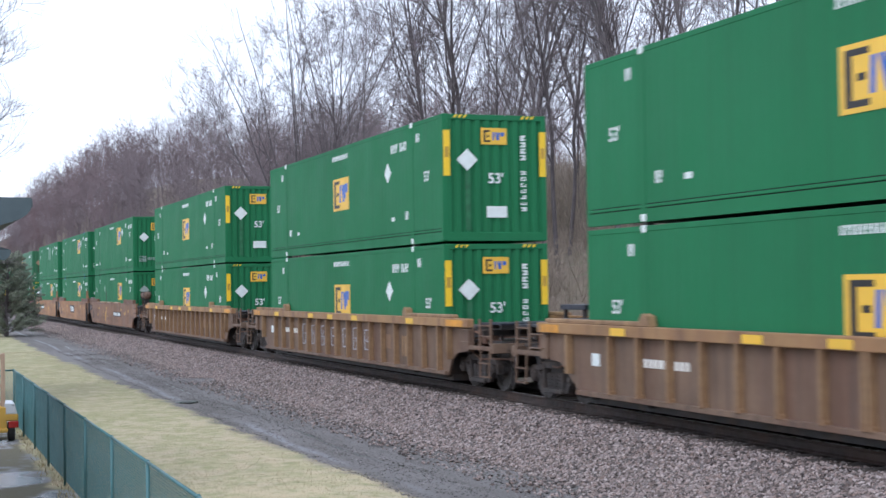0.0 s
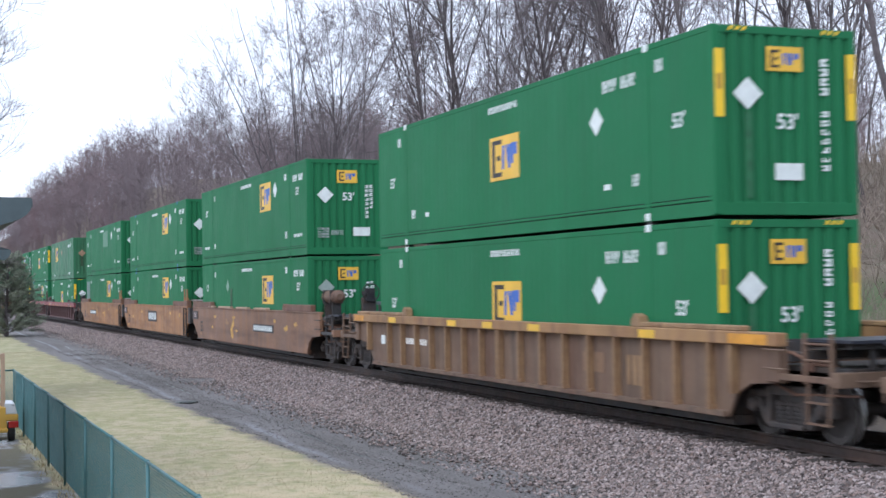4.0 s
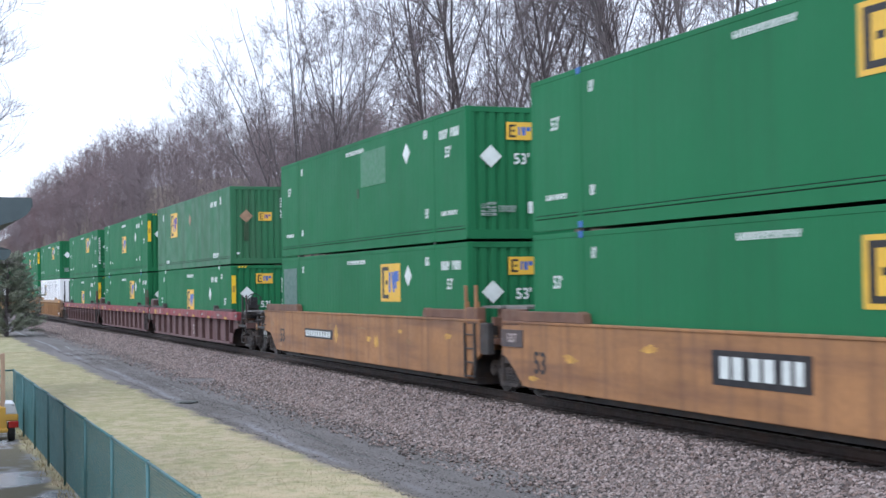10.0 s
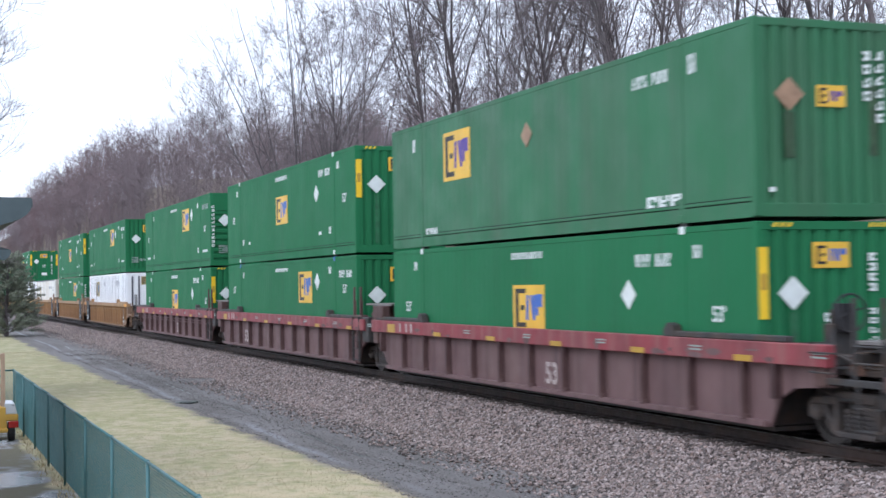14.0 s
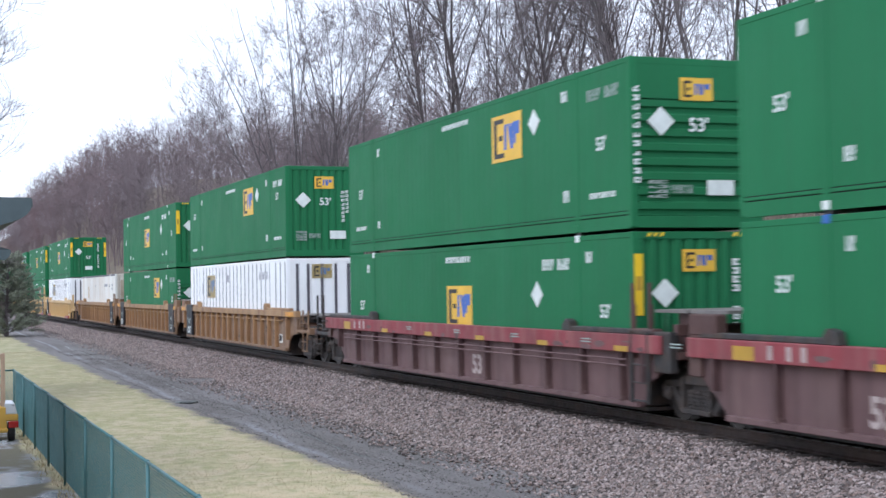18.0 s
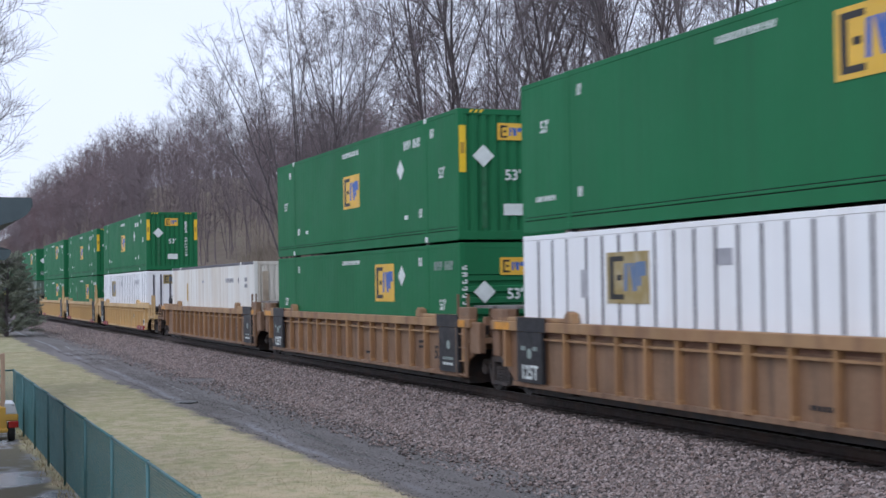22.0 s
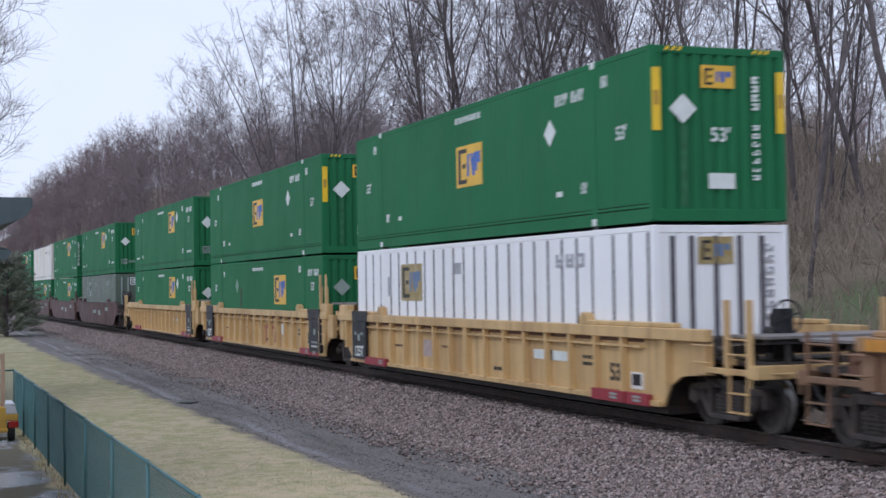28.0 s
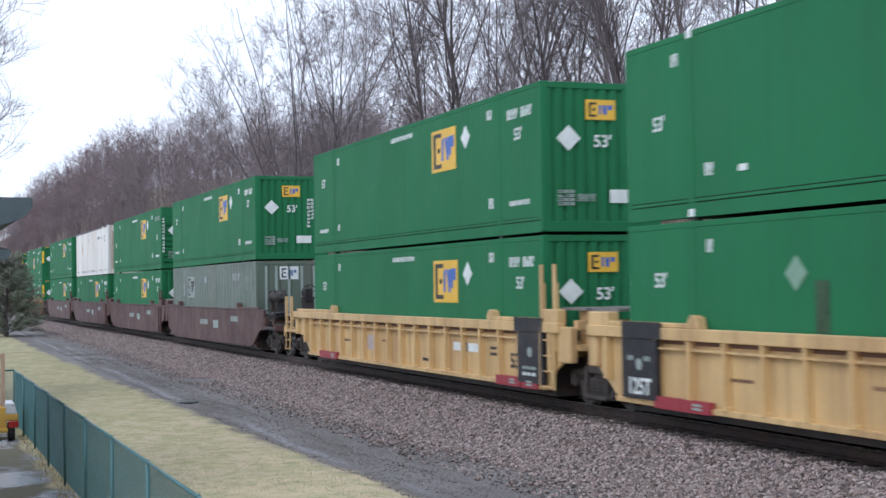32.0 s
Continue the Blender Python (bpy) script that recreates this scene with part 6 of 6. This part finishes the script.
def shrub(rng, stems, h, splay, twigs):
    q = Sticks()
    for i in range(stems):
        sp, sr, d = grown(rng, Vector((0, 0, -0.05)), spread(rng, Vector((0, 0, 1)), rng.uniform(0.05, splay)), h * rng.uniform(0.55, 1.0), 0.016, 0.006, 3, 0.14, 0.025)
        q.stick(sp, sr, 3)
        for k in range(twigs):
            tp, tr, td = along(sp, sr, rng.uniform(0.25, 1.0))
            qp, qr, _ = grown(rng, tp, spread(rng, td, rng.uniform(0.4, 1.0)), h * rng.uniform(0.12, 0.33), 0.009, 0.005, 1, 0.1, 0.0)
            q.stick(qp, qr, 3)
    return q


# undergrowth on the bank, and taller thickets up to the crest of the hill
rng = random.Random(19)
spots = []
while len(spots) < 5600:
    x, y = 4 - 130 * rng.random() ** 1.2, 7.0 + 44 * rng.random() ** 1.4
    if y > forest_edge(x) - 4 and radians(138) < math.atan2(y - EYE.y, x - EYE.x) < radians(171):
        spots.append(((x, y, ground_z(x, y)), rng.uniform(0, 6.28), rng.uniform(0.3, 1.35) * (1.0 if y > 11 else 0.6), rng.randrange(12)))
while len(spots) < 8800:
    x, y = 4 - 130 * rng.random() ** 1.1, 20 + 44 * rng.random()
    if radians(144) < math.atan2(y - EYE.y, x - EYE.x) < radians(168):
        spots.append(((x, y, ground_z(x, y)), rng.uniform(0, 6.28), rng.uniform(0.6, 1.5), 12 + rng.randrange(10)))
shapes = [shrub(rng, 4, 1.9, 0.75, 3) for k in range(12)] + [shrub(rng, 3, 4.0, 0.45, 5) for k in range(10)]
strewn("undergrowth", shapes, spots, BRUSH, "tangled brown brush and saplings under the bare trees", "brush")


def leaf_litter(rng, n):
    x = 4 - 110 * rng.random(n) ** 1.2
    y = 4.5 + 30 * rng.random(n) ** 1.3
    z = np.array([ground_z(a, b) - 0.01 for a, b in zip(x, y)])
    return np.stack([x, y, z], 1)


LITTER = mat("dead_leaves", (0.175, 0.130, 0.092), 0.95, vary=0.2, scale=1.0, island=0.3)
scatter("leaf_litter", 14000, leaf_litter, STONE_V, STONE_F, (0.02, 0.055), LITTER, "brown dead leaves and clods on the bank", "leaves", 0.25, 8)


# ---------------------------------------------------------------- near side: lawn, fence, pine, roofs, cart
def on_lawn(rng, n):
    x = 10 - 62 * rng.random(n) ** 1.3
    edge = -5.95 + 0.0155 * (np.maximum(x, -45.0) + 17.0)
    y = -10.2 + (edge + 10.2) * rng.random(n) + 0.20 * rng.standard_normal(n) * (rng.random(n) < 0.3)
    z = np.array([ground_z(a, b) for a, b in zip(x, y)])
    return np.stack([x, y, z], 1)


GRASS = mat("winter_grass", (0.49, 0.405, 0.270), 0.9, vary=0.2, scale=0.7, island=0.25, dirt=(0.285, 0.285, 0.140), dirt_amount=0.75, dirt_scale=1.6)
scatter("grass", 120000, on_lawn, [(-0.25, 0, 0), (0.25, 0, 0), (0.5, 0.1, 1.0)], [(0, 1, 2)], (0.012, 0.032), GRASS, "short yellowish green winter grass", "grass", 0.6, 12)

FENCE_Y, FENCE_TOP = -10.33, 0.45
FENCE_GREEN = mat("green_coated_steel", (0.058, 0.150, 0.158), 0.5, vary=0.15, scale=3, each=0.1)
fence = thing("chain_link_fence", "green coated chain-link fence with round posts", "fence")
posts = [-14.2 + 2.78 * i for i in range(10)]
bm = bmesh.new()
tube(bm, (0, 0, -1.32), (0, 0, -0.01), 0.021, n=10)
bmesh.ops.create_uvsphere(bm, u_segments=8, v_segments=4, radius=0.024, matrix=Matrix.Translation((0, 0, -0.01)))
POST = mesh_of("post", bm, FENCE_GREEN, smooth=True)
for x in posts:
    piece("post", POST, fence, (x, FENCE_Y, FENCE_TOP))
for y in (FENCE_Y - 2.4, FENCE_Y - 4.8):
    piece("post", POST, fence, (posts[0], y, FENCE_TOP))


def link_mesh(length, height, gap=0.062, r=0.0030):
    """Diagonal wires both ways, clipped to the panel."""
    s = Sticks()
    k = -height
    while k < length:
        for way in (1, -1):
            u0, u1 = max(0.0, k), min(length, k + height)
            if u1 - u0 > 0.02:
                z0, z1 = (u0 - k, u1 - k) if way > 0 else (height - (u0 - k), height - (u1 - k))
                o = 0.003 * way
                s.stick([Vector((u0, o, z0)), Vector((u1, o, z1))], [r, r], 3)
        k += gap
    return s.mesh("link_mesh", FENCE_GREEN)


PANEL = link_mesh(2.78, 1.24)
bm = bmesh.new()
tube(bm, (0, 0, 0), (2.78, 0, 0), 0.019, n=8)
RAIL = mesh_of("top_rail", bm, FENCE_GREEN, smooth=True)
bm = bmesh.new()
tube(bm, (0, 0, 0), (2.78, 0, 0), 0.006, n=5)
WIRE = mesh_of("tension_wire", bm, FENCE_GREEN)
for x in posts[:-1]:
    piece("link_mesh", PANEL, fence, (x, FENCE_Y + 0.03, FENCE_TOP - 1.26))
    piece("top_rail", RAIL, fence, (x, FENCE_Y, FENCE_TOP - 0.02))
    piece("tension_wire", WIRE, fence, (x, FENCE_Y + 0.03, FENCE_TOP - 1.25))
for i in range(2):
    for nm, me, z in (("link_mesh", PANEL, FENCE_TOP - 1.26), ("top_rail", RAIL, FENCE_TOP - 0.02)):
        o = piece(nm, me, fence, (posts[0], FENCE_Y - 2.4 * i, z))
        o.rotation_euler = (0, 0, -math.pi / 2)

# uncut strip under the fence


def at_fence(rng, n):
    x = 9 - 24 * rng.random(n)
    y = FENCE_Y - 0.02 + 0.10 * rng.standard_normal(n)
    return np.stack([x, y, np.array([ground_z(a, b) for a, b in zip(x, y)])], 1)


scatter("weeds", 1500, at_fence, [(-0.25, 0, 0), (0.25, 0, 0), (0.5, 0.1, 1.6)], [(0, 1, 2)], (0.02, 0.06), GRASS, "uncut dry grass along the fence foot", "grass", 1.0, 21)

# drain cover in the path
IRON = mat("wet_cast_iron", (0.030, 0.030, 0.032), 0.35, 0.6, vary=0.2, scale=8)
dz = ground_z(-18.9, -5.40)
drain = thing("drain_cover", "small dark iron drain cover set in the wet gravel", "drain")
drain.location = (-18.9, -5.40, dz)
bm = bmesh.new()
tube(bm, (0, 0, -0.06), (0, 0, 0.035), 0.36, n=24)
part("lid", bm, IRON, drain)
bm = bmesh.new()
for i in range(5):
    box(bm, -0.26, 0.26, -0.24 + i * 0.11, -0.20 + i * 0.11, 0.035, 0.047)
part("grating", bm, IRON, drain)

# pine at the edge of the lawn
pine = thing("pine_tree", "dark green bushy pine at the edge of the lawn", "tree")
pine.location = (-74.0, -6.6, ground_z(-74.0, -6.6))
trunk, needles = Sticks(), Sticks()
rng = random.Random(31)
pts, radii, _ = grown(rng, Vector((0, 0, -0.3)), Vector((0, 0, 1)), 5.4, 0.16, 0.03, 8, 0.02, 0.02)
trunk.stick(pts, radii, 7)
for i in range(240):
    u = rng.uniform(0.06, 0.99)
    p, r, d = along(pts, radii, u)
    ld = spread(rng, d, rng.uniform(1.0, 1.5))
    lp, lr, _ = grown(rng, p, ld, 2.5 * (1.02 - u) ** 0.55 * rng.uniform(0.7, 1.15) + 0.3, 0.016, 0.006, 4, 0.1, 0.02)
    trunk.stick(lp, lr, 4)
    for j in range(30):
        q, _, bd = along(lp, lr, rng.uniform(0.25, 1.0))
        for k in range(5):
            e = spread(rng, bd, rng.uniform(0.3, 1.2))
            needles.stick([q, q + e * rng.uniform(0.10, 0.24)], [0.017, 0.008], 3)
o = new("trunk", trunk.mesh("trunk", BARK))
o.parent = pine
o = new("crown", needles.mesh("crown", NEEDLE))
o.parent = pine

for x, y, s in ((-80.0, 19.6, 1.35), (-88.0, 20.2, 1.5)):
    o = copy_thing(pine, pose(x, y, ground_z(x, y), 0, 0, 40 * s))
    o.scale = (s * 0.8, s * 0.8, s)
    tagged(o, "dull evergreen standing among the bare trees", "tree", "evergreens in the woods")

# bare tree whose outer twigs hang into view over the station side
side_tree = tree_thing(53, 12.5, 0.12, 0.22, 46, 1, 7, 0.0, "bare tree with drooping fine twigs beside the station", 1.05, 0.8)
side_tree.matrix_basis = pose(-24.0, -11.3, ground_z(-24.0, -11.3), 0, 0, 140)

ROOF = mat("dark_slate_roof", (0.030, 0.040, 0.046), 0.6, vary=0.2, scale=3, bump=0.004)
FASCIA = mat("teal_grey_fascia", (0.065, 0.090, 0.100), 0.5, vary=0.15, scale=3)
SIDING = mat("painted_siding", (0.30, 0.29, 0.25), 0.7, vary=0.1, scale=2)


def shelter(name, x, y_tip, z_top, deep, long_, label, rise=1.25):
    """A low building whose eave reaches y_tip."""
    b = thing(name, label, "building")
    b.location = (x, y_tip, 0)
    base = ground_z(x, y_tip) - 0.1
    bm = bmesh.new()
    prism(bm, [(0.0, z_top - 0.10), (-0.06, z_top - 0.24), (-0.25, z_top - 0.26), (-4.5, z_top - 0.22 + rise), (-9.0, z_top - 0.24), (-9.0, z_top - 0.05), (-4.5, z_top + rise), (0.0, z_top)], -long_, 0.0, "x")
    part("roof", bm, ROOF, b)
    bm = bmesh.new()
    prism(bm, [(0.02, z_top - 0.01), (0.01, z_top - 0.17), (-0.06, z_top - 0.25), (-0.14, z_top - 0.30), (-0.40, z_top - deep), (-9.0, z_top - deep), (-9.0, z_top - 0.02)], 0.0, 0.06, "x")
    part("gable_board", bm, FASCIA, b)
    boxed("gutter", (-long_, -0.02, -0.02, 0.04, z_top - 0.13, z_top - 0.02), FASCIA, b)
    boxed("wall", (-long_ + 0.4, -0.4, -8.2, -1.4, base, z_top - 0.20), SIDING, b)
    return b


shelter("station_building", 0.6, -11.14, 3.53, 0.38, 7.0, "low station building with flat dark roof and teal fascia", 0.05)
shelter("storage_shed", -20.0, -10.02, 3.42, 0.24, 5.0, "small shed with dark shingled roof")

# yellow cart parked behind the fence
CART_YELLOW = mat("cart_yellow", (0.52, 0.31, 0.05), 0.5, vary=0.1, scale=3, dirt=(0.25, 0.14, 0.03), dirt_amount=0.4)
LAMP_RED = mat("tail_lamp_red", (0.30, 0.015, 0.012), 0.25, vary=0.05)
TYRE = mat("tyre_rubber", (0.018, 0.018, 0.019), 0.8, vary=0.2, scale=6)
LID = mat("silver_lid", (0.62, 0.63, 0.66), 0.35, 0.4, vary=0.05)
cart = thing("yellow_cart", "small yellow utility cart with silver tool box and red tail lamp", "cart")
cz = ground_z(-10.4, -10.8)
cart.location = (-10.4, -10.68, cz)
boxed("body", (-1.3, 0.0, -1.25, -0.06, 0.24, 0.74), CART_YELLOW, cart, "", 0.03)
boxed("fender", (-0.95, 0.0, -0.11, 0.17, 0.43, 0.57), CART_YELLOW, cart, "pale yellow fender", 0.02)
bm = bmesh.new()
prism(bm, [(-0.11, 0.57), (0.15, 0.57), (0.10, 0.80), (-0.11, 0.81)], -0.85, -0.01, "x")
part("tool_box", bm, LID, cart, "silver metal tool box", 0.015)
boxed("bumper", (-0.05, 0.05, -1.2, -0.04, 0.20, 0.28), CART_YELLOW, cart, "", 0.015)
boxed("tail_lamp", (0.0, 0.035, -0.03, 0.17, 0.29, 0.43), LAMP_RED, cart, "red tail lamp", 0.012)
for y in (0.04, -1.1):
    bm = bmesh.new()
    tube(bm, (-0.28, y - 0.07, 0.20), (-0.28, y + 0.07, 0.20), 0.20, n=18)
    wheel = part("wheel", bm, TYRE, cart, "", 0.02)
    bm = bmesh.new()
    tube(bm, (-0.28, y + 0.06, 0.20), (-0.28, y + 0.082, 0.20), 0.10, n=14)
    part("rim", bm, LID, wheel)
for dims in ((-0.12, -0.02, -0.17, -0.09, 0.70, 1.84), (-0.12, -0.02, -1.2, -1.12, 0.70, 1.84), (-0.11, -0.03, -1.12, -0.17, 1.74, 1.82), (-0.11, -0.03, -1.12, -0.17, 1.14, 1.20), (-0.11, -0.03, -1.12, -0.17, 0.76, 0.82)):
    boxed("headboard_bar", dims, PLATE_TAN, cart, "dull tan frame bar", 0.008)


# ---------------------------------------------------------------- what moves
def motions():
    """The train runs through at nearly constant speed, and its wheels turn."""
    times = [float(k) for k in range(33)]
    turns = [k * 2.0 / 30.0 for k in range(481)]
    spins = {}
    for ob, front, z in TRAIN:
        walk(ob, [(t, pose(front + run(t), 0, z)) for t in times])
        for w in ob.children_recursive:
            if w.name.startswith("wheelset"):
                x = round(w.location.x, 3)
                if x not in spins:
                    spins[x] = [(t, pose(x, 0, WHEEL_R, 0, math.degrees((run(t) - run(0)) / WHEEL_R), 0)) for t in turns]
                walk(w, spins[x])


motions()
